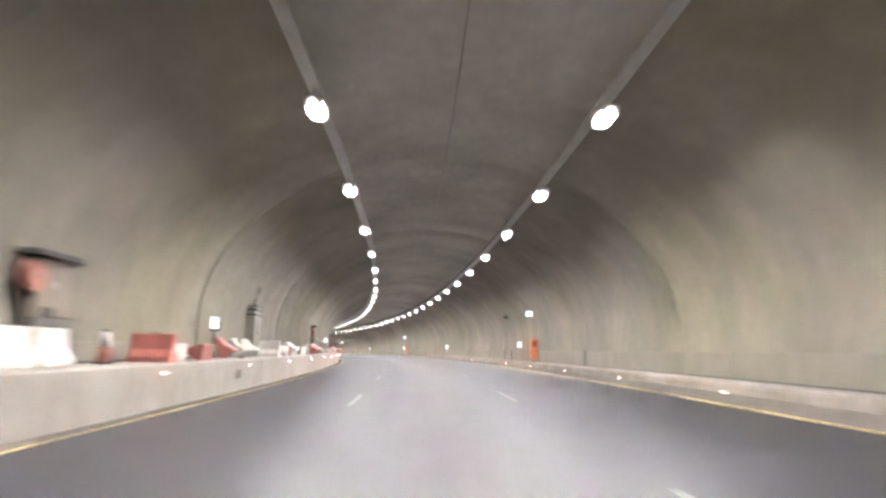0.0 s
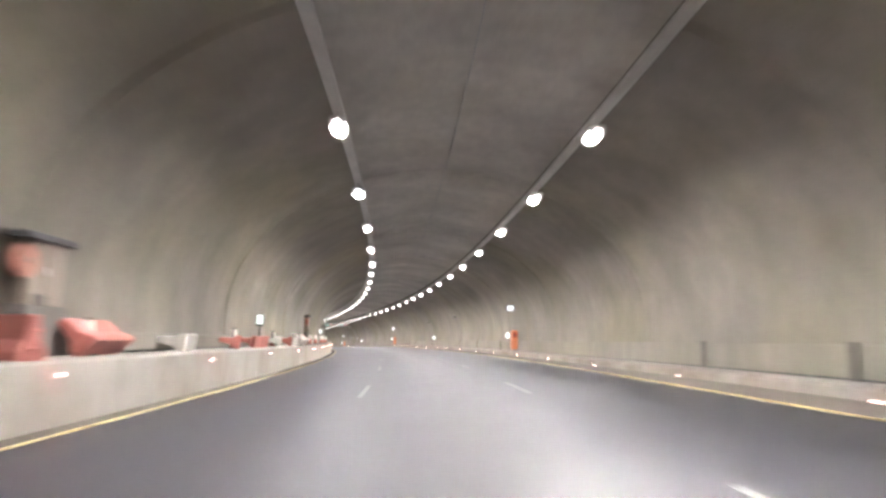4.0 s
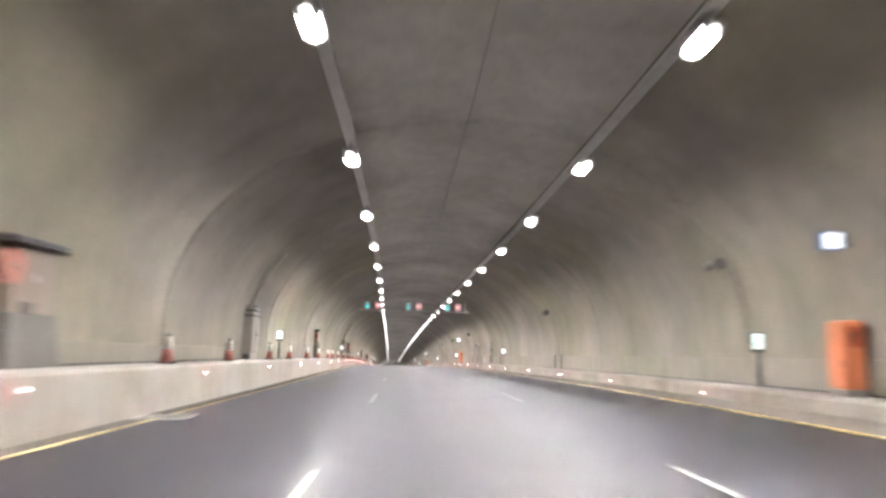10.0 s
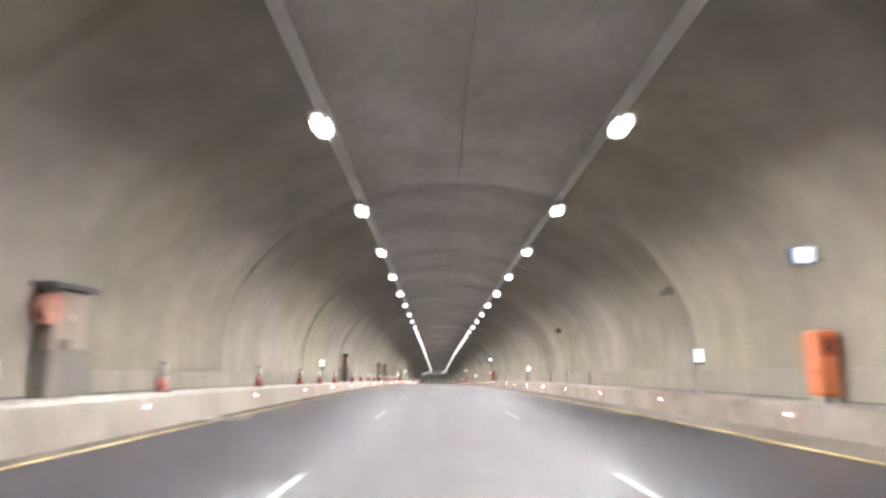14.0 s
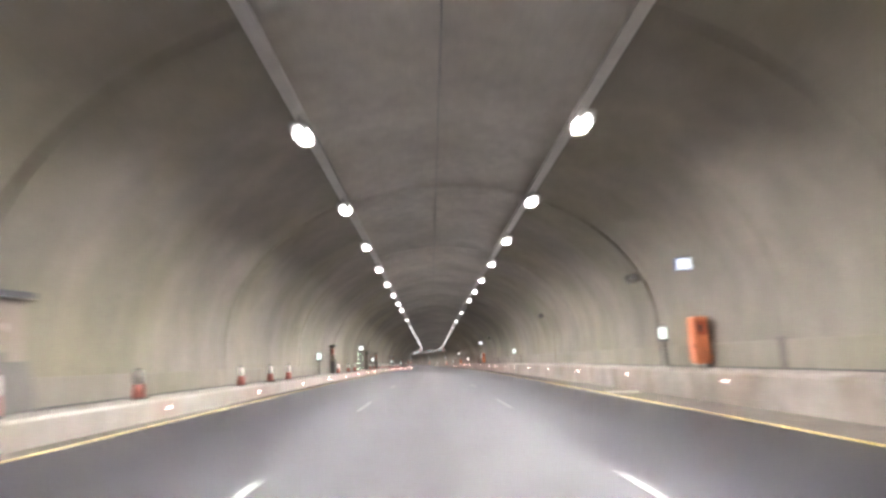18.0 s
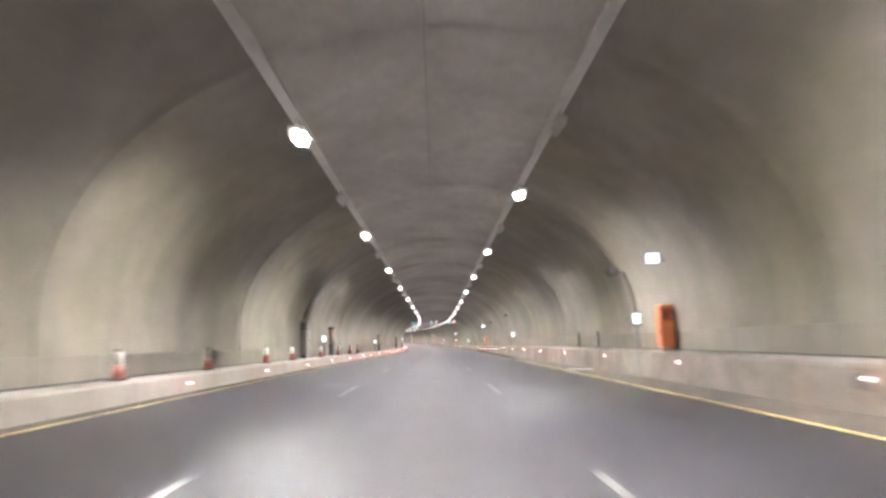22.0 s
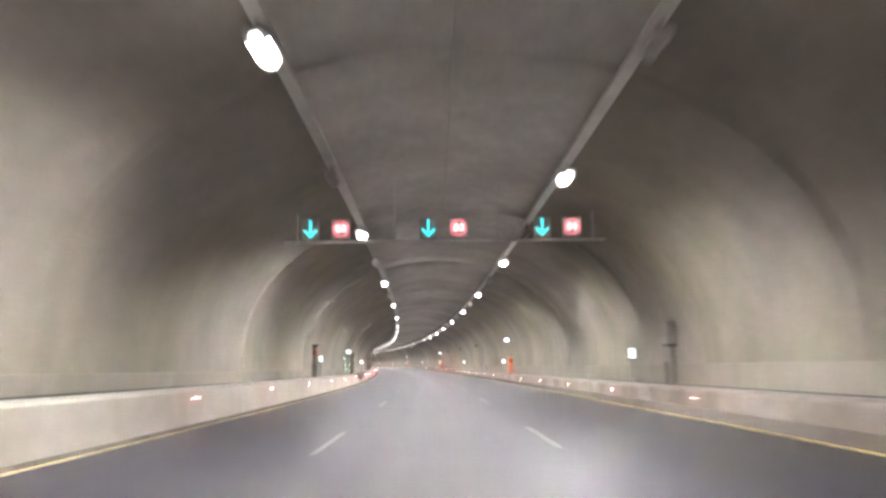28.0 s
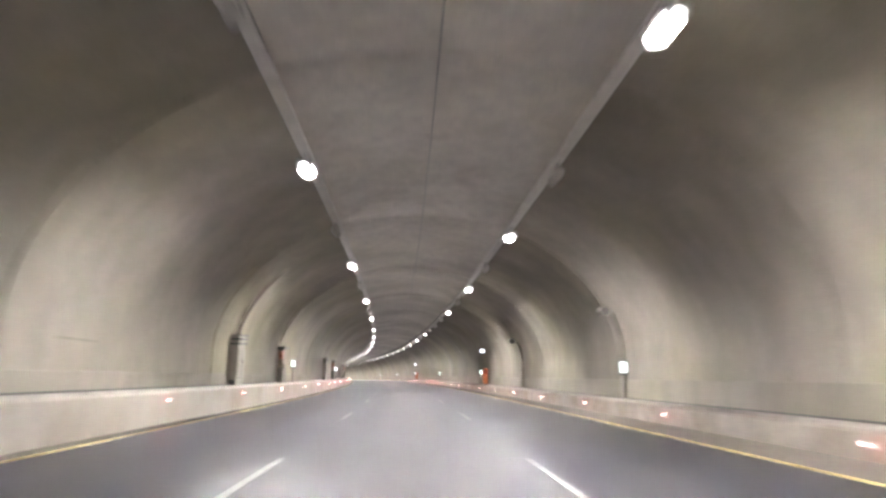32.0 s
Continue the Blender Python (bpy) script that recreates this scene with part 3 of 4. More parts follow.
# ---- orange emergency telephones with a lit sign above ----
def make_telephone():
    t = empty("emergency_telephone", Matrix(), "orange emergency telephone cabinet on a grey plinth", "telephone", "emergency telephones")
    part("plinth", box(0.38, 0.54, 0.13, bevel=0.01), GREY_BOX, t)
    b = box(0.43, 0.58, 1.38, z=0.13, bevel=0.07)
    part("body", b, ORANGE, t)
    part("door", box(0.02, 0.48, 0.72, x=-0.22, z=0.22, bevel=0.006), ORANGE, t)
    # flat plate: the hood opening's shade is put into its darker orange
    part("recess", box(0.32, 0.02, 0.40, y=-0.294, z=0.98, bevel=0.006), ORANGE_SHADED, t, "deep orange plate drawn as the shaded hood opening")
    part("receiver", box(0.07, 0.05, 0.2, x=-0.05, y=-0.31, z=1.08, bevel=0.015), RUBBER, t)
    part("side_panel", box(0.31, 0.014, 0.62, y=-0.292, z=0.26, bevel=0.005), ORANGE, t)
    part("handle", box(0.03, 0.03, 0.14, x=-0.24, y=-0.18, z=0.58, bevel=0.008), DARK, t, "dark handle")
    return t


def make_wall_sign():
    t = empty("telephone_sign", Matrix(), "white lit box sign on a bracket above the telephone", "sign", "telephone signs")
    part("case", box(0.47, 0.16, 0.37, z=-0.185, bevel=0.012), BLUE_CASE, t)
    part("face", box(0.41, 0.012, 0.31, y=-0.084, z=-0.155, bevel=0.003), SIGN_COOL, t, "glowing white sign face")
    part("back_face", box(0.41, 0.012, 0.31, y=0.084, z=-0.155, bevel=0.003), SIGN_COOL, t, "glowing white sign face")
    part("arm", box(0.30, 0.05, 0.05, x=0.38, z=0.05, bevel=0.008), DARK, t)
    part("arm", box(0.30, 0.05, 0.05, x=0.38, z=-0.12, bevel=0.008), DARK, t)
    return t


phone, psign = make_telephone(), make_wall_sign()
PHONES = (39.9, 116.7, 190.5, 262.5, 340.6, 415.3, 490.3, 565.3, 640.5, 715.5)
for i, s in enumerate(PHONES):
    m, n = place(s + 0.3, 7.93, top_right(s)), place(s, 7.55, 3.6)
    if i:
        copy_thing(phone, m), copy_thing(psign, n)
    else:
        phone.matrix_basis, psign.matrix_basis = m, n


# ---- hydrant cabinets with a dark canopy and a red panel ----
def make_hydrant():
    t = empty("hydrant_cabinet", Matrix(), "brown-grey hydrant cabinet with dark canopy and red hose reel", "cabinet", "hydrant cabinets")
    axle = Matrix.Rotation(radians(90), 4, "Y")
    plinth = box(0.30, 1.20, 0.86, x=-0.08, y=0.08, bevel=0.015)
    for v in plinth.verts:
        if v.co.y > 0.3:                        # the far end leans out towards its foot
            v.co.y += 0.30 * (1.0 - v.co.z / 0.86)
    part("plinth", plinth, PLINTH_GREY, t, "grey concrete plinth with a sloping end")
    part("body", box(0.25, 1.04, 1.06, x=-0.095, y=0.06, z=0.86, bevel=0.015), CABINET_BROWN, t)
    part("canopy", box(0.42, 1.42, 0.11, x=-0.02, y=-0.06, z=1.92, bevel=0.015), DARK, t, "dark overhanging canopy")
    reel = part("hose_reel", rod(0.22, 0.22, 0.16, x=-0.10, y=-0.56, z=1.56, turn=axle, sides=24), RED_PAINT, t, "red hose reel")
    for x in (-0.12, 0.06):
        part("reel_flange", rod(0.28, 0.28, 0.02, x=x, y=-0.56, z=1.56, turn=axle, sides=24), RED_PAINT, reel)
    part("reel_hub", rod(0.06, 0.05, 0.03, x=0.08, y=-0.56, z=1.56, turn=axle, sides=16), CABINET_BROWN, reel)
    part("door", box(0.02, 0.50, 0.86, x=0.035, y=0.24, z=0.98, bevel=0.006), CABINET_BROWN, t, "brown-grey door")
    part("valve_box", box(0.10, 0.30, 0.20, x=0.05, y=-0.12, z=0.84, bevel=0.02), DOOR_DARK, t, "dark brown valve box")
    part("door_handle", box(0.02, 0.03, 0.14, x=0.055, y=0.04, z=1.36, bevel=0.006), STEEL, t)
    return t


hyd = make_hydrant()
HYDRANTS = (11.4, 47.2, 83.0, 117.9, 153.6, 188.7, 225.0, 261.0, 296.9, 332.9, 368.4, 404.5, 440.5, 475.9, 512.2, 547.9, 584.5, 620.5, 656.0, 692.0, 728.0)
for i, s in enumerate(HYDRANTS):
    if s == 584.5:
        continue
    m = place(s, -7.05, top_left(s))
    if i:
        copy_thing(hyd, m)
    else:
        hyd.matrix_basis = m


# ---- distribution cabinets with louvres, each under a cable ladder that climbs the lining ----
def make_distribution():
    t = empty("distribution_cabinet", Matrix(), "pale grey distribution cabinet with dark louvres on top", "cabinet", "distribution cabinets")
    part("base", box(0.32, 1.16, 0.26, bevel=0.01), PALE_BOX, t)
    part("vent", box(0.04, 0.55, 0.16, x=0.165, y=-0.15, z=0.30, bevel=0.008), DARK, t, "dark vent opening")
    part("body", box(0.34, 1.20, 1.36, z=0.26, bevel=0.015), PALE_BOX, t)
    part("door", box(0.02, 0.54, 1.2, x=0.18, y=-0.29, z=0.34, bevel=0.005), PALE_BOX, t)
    part("door", box(0.02, 0.54, 1.2, x=0.18, y=0.29, z=0.34, bevel=0.005), PALE_BOX, t)
    part("door_handle", box(0.03, 0.03, 0.16, x=0.2, y=0.06, z=0.9, bevel=0.006), DARK, t)
    part("louvre_box", box(0.33, 1.22, 0.46, z=1.62, bevel=0.01), PALE_BOX, t)
    for x, y, long, z in ((0.05, 0.05, 1.38, 1.67), (0.10, -0.05, 1.28, 1.86), (0.04, 0.10, 1.36, 2.02)):
        part("louvre", box(0.40, long, 0.07, x=x, y=y, z=z, bevel=0.008), DARK, t, "dark louvre")
    part("front_vent", box(0.22, 0.04, 0.20, y=-0.595, z=0.04, bevel=0.008), DARK, t, "dark vent opening")
    return t


dist = make_distribution()


def ladder(s, hi):
    """A cable ladder along the lining from the cabinet's top to the lamps' tray."""
    t = empty("cable_ladder", Matrix(), "dark cable ladder climbing the tunnel lining", "cable ladder", "cable ladders")
    lo = 170.5
    for off in (-0.19, 0.19):
        prof = arch(lo, hi, 14, -0.05)
        verts, faces = [], []
        for a, h in prof:
            for ds, da in ((-0.025, 0.0), (0.025, 0.0), (0.025, 0.05), (-0.025, 0.05)):
                k = 1 - da / HALF
                verts.append(spot(s + off + ds, MID + (a - MID) * k, SPRING + (h - SPRING) * k))
        for i in range(len(prof) - 1):
            for j in range(4):
                a, b = i * 4 + j, i * 4 + (j + 1) % 4
                faces.append((a, b, b + 4, a + 4))
        faces += [(0, 1, 2, 3), tuple(len(verts) - 4 + j for j in (3, 2, 1, 0))]
        me = bpy.data.meshes.new("rail")
        me.from_pydata(verts, [], faces)
        me.materials.append(RISER)
        new("rail", me).parent = t
    data = None
    for a, h in arch(lo - 0.8, hi + 0.8, 22, -0.08):
        if data is None:
            r = part("rung", box(0.05, 0.38, 0.03), RISER, t)
            data = r.data
        else:
            r = new("rung", data)
            r.parent = t
        r.matrix_basis = place(s, a, h)
    prof = arch(lo, hi, 10, -0.11)
    verts, faces = [], []
    for a, h in prof:
        for ds, k in ((-0.12, 1.0), (0.12, 1.0), (0.10, 0.994), (-0.10, 0.994)):
            verts.append(spot(s + ds, MID + (a - MID) * k, SPRING + (h - SPRING) * k))
    for i in range(len(prof) - 1):
        for j in range(4):
            a, b = i * 4 + j, i * 4 + (j + 1) % 4
            faces.append((a, b, b + 4, a + 4))
    me = bpy.data.meshes.new("riser_cable")
    me.from_pydata(verts, [], faces)
    me.materials.append(RISER)
    new("riser_cable", me).parent = t


DISTRIBUTION = (26.4, 73.7, 144.8, 203.6, 251.5, 323.4, 392.7, 431.4, 572.0, 610.4, 645.0, 681.0)
RISERS = {26.4: 162.0, 203.6: 146.0, 251.5: 150.0, 392.7: 160.0, 431.4: 148.0, 572.0: 138.0, 610.4: 138.0}
for i, s in enumerate(DISTRIBUTION):
    m = place(s, -7.14, top_left(s))
    if i:
        copy_thing(dist, m)
    else:
        dist.matrix_basis = m
    if s in RISERS:
        ladder(s, RISERS[s])


# ---- escape doors on the left, framed by green lights ----
def escape_door(s, foot, top, end, near_light, far_light, rise, sign):
    """The door's near jamb stands at s, the far one ends the doorway at end metres past its middle; then the heights of the lights and the sign."""
    start = -1.55
    wide = (end - 0.25 - start) / 2
    t = empty("escape_door", place(s + 1.6, MID - HALF + 0.12, 0.0), "dark green escape door framed by green lights", "door", "escape doors")
    part("threshold", box(0.34, wide * 2, 0.06, y=start + wide, z=foot, bevel=0.01), KERB, t)
    for y in (start + wide / 2, start + wide * 1.5):
        leaf = part("door_leaf", box(0.07, wide - 0.02, 2.12 - foot, x=0.02, y=y, z=foot + 0.06, bevel=0.012), GREEN, t)
        part("push_bar", box(0.05, 0.8, 0.05, x=0.085, y=y, z=1.15, bevel=0.012), STEEL, leaf)
    for y, first_light in ((start - 0.25, near_light), (end, far_light)):
        j = part("jamb", box(0.12, 0.36, sign - 0.1 - foot, x=0.0, y=y, z=foot, bevel=0.012), KERB_PALE, t, "pale concrete jamb")
        for i in range(4):
            part("green_light", box(0.03, 0.26, 0.035, x=0.07, y=y, z=first_light + rise * i, bevel=0.008), LED_GREEN, j, "glowing pale green light bar")
            part("green_light", box(0.10, 0.03, 0.035, x=0.0, y=y - 0.19, z=first_light + rise * i, bevel=0.008), LED_GREEN, j, "glowing pale green light bar")
    part("lintel", box(0.12, wide * 2, sign - 2.22, x=0.03, y=start + wide, z=2.2, bevel=0.012), SLATE, t)
    box_ob = part("sign_case", box(0.46, 0.16, 0.38, x=0.25, y=-0.95, z=sign, bevel=0.012), DARK, t)
    part("sign_face", box(0.40, 0.012, 0.31, x=0.25, y=-1.036, z=sign + 0.035, bevel=0.004), SIGN_LIT, box_ob, "glowing white sign face")
    # dark cladding on the lining over the door
    prof = arch(177.0, top, 10, -0.05)
    verts, faces = [], []
    for near, far in ((0.25, 0.45), (2.8, 1.25)):
        for i, (a, h) in enumerate(prof):
            verts.append(spot(s + near + (far - near) * (i / 10) ** 1.5, a, h))
        for i, (a, h) in enumerate(arch(177.0, top, 10, 0.01)):
            verts.append(spot(s + near + (far - near) * (i / 10) ** 1.5, a, h))
    n = len(prof)
    for i in range(n - 1):
        faces += [(i, i + 1, i + 1 + 2 * n, i + 2 * n), (i, i + n, i + n + 1, i + 1), (i + 2 * n, i + 1 + 2 * n, i + 1 + 3 * n, i + 3 * n)]
    faces.append((n - 1, 2 * n - 1, 4 * n - 1, 3 * n - 1))
    me = bpy.data.meshes.new("cladding")
    me.from_pydata(verts, [], faces)
    me.materials.append(SLATE)
    clad = new("cladding", me)
    clad.parent = t
    clad.matrix_parent_inverse = t.matrix_basis.inverted()


escape_door(178.0, 0.14, 155.5, 1.02, 0.66, 0.49, 0.465, 2.5)
escape_door(384.9, 0.64, 168.0, 1.1, 0.92, 0.72, 0.465, 2.7)
escape_door(565.4, 0.16, 154.0, 1.45, 0.80, 0.52, 0.475, 2.62)


# ---- lane signals on two gantries ----
def glyph(text, size, mat, m, parent):
    cu = bpy.data.curves.new("digit", "FONT")
    cu.body, cu.size, cu.align_x, cu.align_y, cu.extrude = text, size, "CENTER", "CENTER", 0.006
    ob = new("digit", cu)
    deps = bpy.context.evaluated_depsgraph_get()
    me = bpy.data.meshes.new_from_object(ob.evaluated_get(deps))
    bpy.data.objects.remove(ob)
    bm = bmesh.new()
    bm.from_mesh(me)
    bmesh.ops.remove_doubles(bm, verts=bm.verts[:], dist=0.0004)
    bm.to_mesh(me)
    bm.free()
    me.materials.clear()
    me.materials.append(mat)
    d = new("digit", me)
    d.parent = parent
    d.matrix_basis = m
    return d


def make_gantry(s):
    g = empty("signal_gantry", place(s, MID, 0.0), "grey steel beam hung across the tunnel with lane signals", "gantry", "signal gantries")
    part("beam", box(10.6, 0.10, 0.06, z=5.32, bevel=0.01), TRAY, g)
    for x in (-4.9, -1.7, 1.7, 4.9):
        part("hanger", box(0.03, 0.03, vault(x) - 5.3, x=x, y=0.06, z=5.3, bevel=0.004), TRAY, g)
    upright = Matrix.Rotation(radians(90), 4, "X")
    for lane, a in enumerate((-4.0, -0.13, 3.64)):
        sig = part("arrow_signal", box(0.54, 0.14, 0.68, x=a - MID, z=5.42, bevel=0.012), SIGNAL_CASE, g, "grey lane signal with a lit arrow")
        bm = bmesh.new()
        pts = [(-0.028, 0.30), (0.028, 0.30), (0.028, -0.17), (0.19, -0.01), (0.235, -0.055), (0.0, -0.30), (-0.235, -0.055), (-0.19, -0.01), (-0.028, -0.17)]
        f = bm.faces.new([bm.verts.new((x, 0, z)) for x, z in pts])
        ex = bmesh.ops.extrude_face_region(bm, geom=[f])
        bmesh.ops.translate(bm, verts=[v for v in ex["geom"] if isinstance(v, bmesh.types.BMVert)], vec=(0, 0.012, 0))
        bmesh.ops.recalc_face_normals(bm, faces=bm.faces[:])
        bmesh.ops.translate(bm, verts=bm.verts[:], vec=(a - MID, -0.086, 5.78))
        part("arrow", bm, LED_CYAN, sig, "glowing cyan downward arrow")
        lim = part("limit_signal", box(0.60, 0.14, 0.64, x=a - MID + 1.0, z=5.46, bevel=0.012), SIGNAL_CASE, g, "grey speed signal with a lit red ring")
        bm = bmesh.new()
        n = 28
        v = [[bm.verts.new((a - MID + 1.0 + r * math.cos(2 * math.pi * i / n), y, 5.78 + r * math.sin(2 * math.pi * i / n))) for i in range(n)] for r, y in ((0.238, -0.086), (0.270, -0.086), (0.270, -0.072), (0.238, -0.072))]
        for k in range(4):
            for i in range(n):
                bm.faces.new((v[k][i], v[(k + 1) % 4][i], v[(k + 1) % 4][(i + 1) % n], v[k][(i + 1) % n]))
        bmesh.ops.recalc_face_normals(bm, faces=bm.faces[:])
        part("ring", bm, LED_RED, lim, "glowing red ring")
        for ch, x in (("8", -0.098), ("0", 0.098)):
            glyph(ch, 0.36, LED_WHITE, Matrix.Translation((a - MID + 1.0 + x, -0.080, 5.78)) @ upright, lim)


make_gantry(237.5)
make_gantry(528.4)


# ---- horn loudspeakers on the right wall ----
def make_horn():
    t = empty("horn_loudspeaker", Matrix(), "pair of grey-brown horn loudspeakers on a wall bracket", "loudspeaker", "horn loudspeakers")
    face = Matrix.Rotation(radians(90), 4, "X")
    for y, turn in ((-0.24, Matrix.Rotation(radians(-18), 4, "Z") @ face), (0.30, Matrix.Rotation(radians(18), 4, "Z") @ face.inverted())):
        bell = part("horn", rod(0.055, 0.165, 0.24, y=y * 0.4, turn=turn, sides=20), HORN_GREY, t)
        tip = Vector((0, y * 0.4, 0)) + turn @ Vector((0, 0, 0.225))
        part("mouth", rod(0.15, 0.15, 0.02, x=tip.x, y=tip.y, z=tip.z, turn=turn, sides=20), HORN_DEEP, bell, "dark horn mouth")
    part("driver", rod(0.075, 0.075, 0.20, y=0.12, turn=face, sides=14), HORN_DEEP, t)
    part("bracket", box(0.34, 0.06, 0.05, x=0.19, y=0.02, z=-0.07, bevel=0.008), HORN_GREY, t)
    # a conduit runs down the lining from the bracket to the walkway
    run = [(MID + (HALF - 0.03) * math.cos(radians(a)) - 7.5, SPRING + (RISE - 0.03) * math.sin(radians(a)) - 3.77) for a in (18.5, 14.0, 9.0, 4.0, 0.0)] + [(MID + HALF - 0.04 - 7.5, 0.6 - 3.77)]
    bm = bmesh.new()
    rows = [[bm.verts.new((x + dx, dy, z)) for dx, dy in ((0.06, -0.045), (-0.01, -0.045), (-0.01, 0.045), (0.06, 0.045))] for x, z in run]
    for a, b in zip(rows, rows[1:]):
        for i in range(4):
            bm.faces.new((a[i], a[(i + 1) % 4], b[(i + 1) % 4], b[i]))
    bm.faces.new(rows[0]), bm.faces.new(rows[-1])
    bmesh.ops.recalc_face_normals(bm, faces=bm.faces[:])
    part("conduit", bm, STAIN, t, "dirty grey conduit on the lining")
    return t


horn = make_horn()
HORNS = ((47.1, 7.5, 3.75), (140.8, 7.5, 3.85), (158.7, 7.5, 3.8), (195.0, 7.5, 3.75), (214.9, 7.5, 3.77), (251.3, 7.5, 3.85), (270.1, 7.5, 3.82), (289.0, 7.5, 3.83), (344.9, 7.5, 3.74), (363.8, 7.5, 3.76), (400.9, 7.5, 3.75), (419.4, 7.5, 3.65), (457.7, 7.5, 3.74), (476.2, 7.5, 3.68), (494.9, 7.5, 3.74), (587.9, 7.5, 3.76), (606.8, 7.5, 3.78), (626.0, 7.5, 3.7))
for i, (s, a, h) in enumerate(HORNS):
    m = place(s, a, h)
    if i:
        copy_thing(horn, m)
    else:
        horn.matrix_basis = m


# ---- a larger grey detector head on the right wall ----
for s in (247.3, 517.3):
    t = empty("smoke_detector", place(s, 7.9, 2.55), "grey wall detector head with a pale top", "detector", "smoke detectors")
    part("head", rod(0.13, 0.17, 0.28, z=-0.15, sides=20), HORN_GREY, t)
    part("cap", rod(0.18, 0.17, 0.03, z=0.14, sides=20), WHITE_PLASTIC, t, "pale cap")
    part("bracket", box(0.3, 0.08, 0.08, x=0.22, z=-0.04, bevel=0.01), STEEL, t)
    part("conduit", box(0.07, 0.13, 1.86, x=0.26, z=-1.98, bevel=0.015), STAIN, t, "dirty brown conduit")


# ---- signal controller boxes on the right wall beside the gantries ----
for s in (238.4, 529.4):
    t = empty("controller_box", place(s, 8.06, 1.92), "pale grey signal controller box on the tunnel wall", "cabinet", "controller boxes")
    part("body", box(0.26, 0.46, 0.72, bevel=0.012), PALE_BOX, t)
    part("door", box(0.02, 0.40, 0.64, x=-0.138, z=0.04, bevel=0.005), PALE_BOX, t)
    part("gland_plate", box(0.30, 0.56, 0.09, x=-0.02, z=-0.09, bevel=0.008), DARK, t, "dark cable gland plate")
    part("down_pipe", box(0.09, 0.16, 1.22, x=0.10, y=0.06, z=-1.31, bevel=0.015), STAIN, t, "dirty brown cable duct")
    part("up_pipe", box(0.05, 0.08, 0.62, x=0.13, z=0.72, bevel=0.01), STAIN, t, "dirty brown cable duct")
    part("lock", rod(0.02, 0.02, 0.03, x=-0.16, y=-0.13, z=0.36, turn=Matrix.Rotation(radians(90), 4, "Y"), sides=10), DARK, t)


# ---- drain posts at the foot of the right wall ----
def make_drain():
    t = empty("drain_cover", Matrix(), "dark narrow drain channel standing against the wall", "drain cover", "drain covers")
    part("channel", box(0.08, 0.17, 0.74, bevel=0.012), DRAIN_BROWN, t)
    part("cap", box(0.10, 0.20, 0.04, z=0.74, bevel=0.01), DRAIN_BROWN, t)
    return t


drain = make_drain()
DRAINS = (30.1, 48.0, 50.4, 67.5, 84.4, 90.6, 122.4, 132.1, 141.2, 158.9, 171.7, 177.4, 179.9, 213.9, 215.2, 233.6, 239.0, 245.2, 248.5, 251.9, 254.8, 283.9, 290.0, 295.9, 308.0, 326.2, 336.9, 378.6, 387.4, 397.6, 401.8, 424.8, 428.8, 459.2, 461.0, 476.4, 479.0, 517.8, 530.0, 567.8, 584.0, 588.7)
for i, s in enumerate(DRAINS):
    m = place(s, 8.12, top_right(s))
    if i:
        copy_thing(drain, m)
    else:
        drain.matrix_basis = m


# dark damp filler in the grooves that climb the lining above many of the drains
grooves = random.Random(11)
for s in DRAINS:
    if grooves.random() < 0.3:
        continue
    top, wide = grooves.uniform(12.0, 55.0), grooves.uniform(0.045, 0.10)
    line, line_in = [(MID + HALF - 0.008, 1.24)] + arch(-1, top, 14, -0.008), [(MID + HALF + 0.02, 1.24)] + arch(-1, top, 14, 0.02)
    verts, faces, n = [], [], len(line)
    for i in range(n):
        w = wide * (1 - 0.75 * i / n) * grooves.uniform(0.75, 1.25)
        c = s + grooves.uniform(-0.025, 0.025)
        verts += [spot(c - w, *line_in[i]), spot(c - w, *line[i]), spot(c + w, *line[i]), spot(c + w, *line_in[i])]
    for i in range(n - 1):
        faces += [(4 * i + j, 4 * i + j + 1, 4 * i + j + 5, 4 * i + j + 4) for j in range(3)]
    faces += [(0, 1, 2, 3), (4 * n - 1, 4 * n - 2, 4 * n - 3, 4 * n - 4)]
    me = bpy.data.meshes.new("drain_groove")
    me.from_pydata(verts, [], faces)
    me.materials.append(STAIN)
    new("drain_groove", me).parent = wall_right


# short dark horizontal streaks on the walls
for s, long, h, side in ((346.9, 1.3, 1.72, 1), (549.8, 1.4, 1.72, 1), (598.0, 2.2, 1.92, -1)):
    a = MID + side * (HALF - 0.006)
    dark_streak = sweep("formwork_scar", [(a, h - 0.03), (a, h + 0.025), (a + side * 0.02, h + 0.025), (a + side * 0.02, h - 0.03)], s - long / 2, s + long / 2, 0.35, STAIN, wall_right if side > 0 else wall_left, closed=True, caps=True)


# ---- road drains: every 37.4 m in the left gutter at first, later in the right gutter ----
def make_grate():
    t = empty("road_drain", Matrix(), "pale concrete drain frame with a dark grate", "drain", "road drains")
    part("pit", box(0.90, 0.56, 0.012, z=-0.002), BACKING, t, "dark drain pit")
    for y in (-0.30, 0.30):
        part("frame_bar", box(1.02, 0.07, 0.022, y=y, bevel=0.004), KERB_PALE, t)
    for x in (-0.475, 0.475):
        part("frame_bar", box(0.07, 0.53, 0.022, x=x, bevel=0.004), KERB_PALE, t)
    for i in range(7):
        part("grate_bar", box(0.05, 0.53, 0.014, x=-0.36 + 0.12 * i, z=0.006, bevel=0.003), POST, t, "dark steel grate bar")
    return t


grate = make_grate()
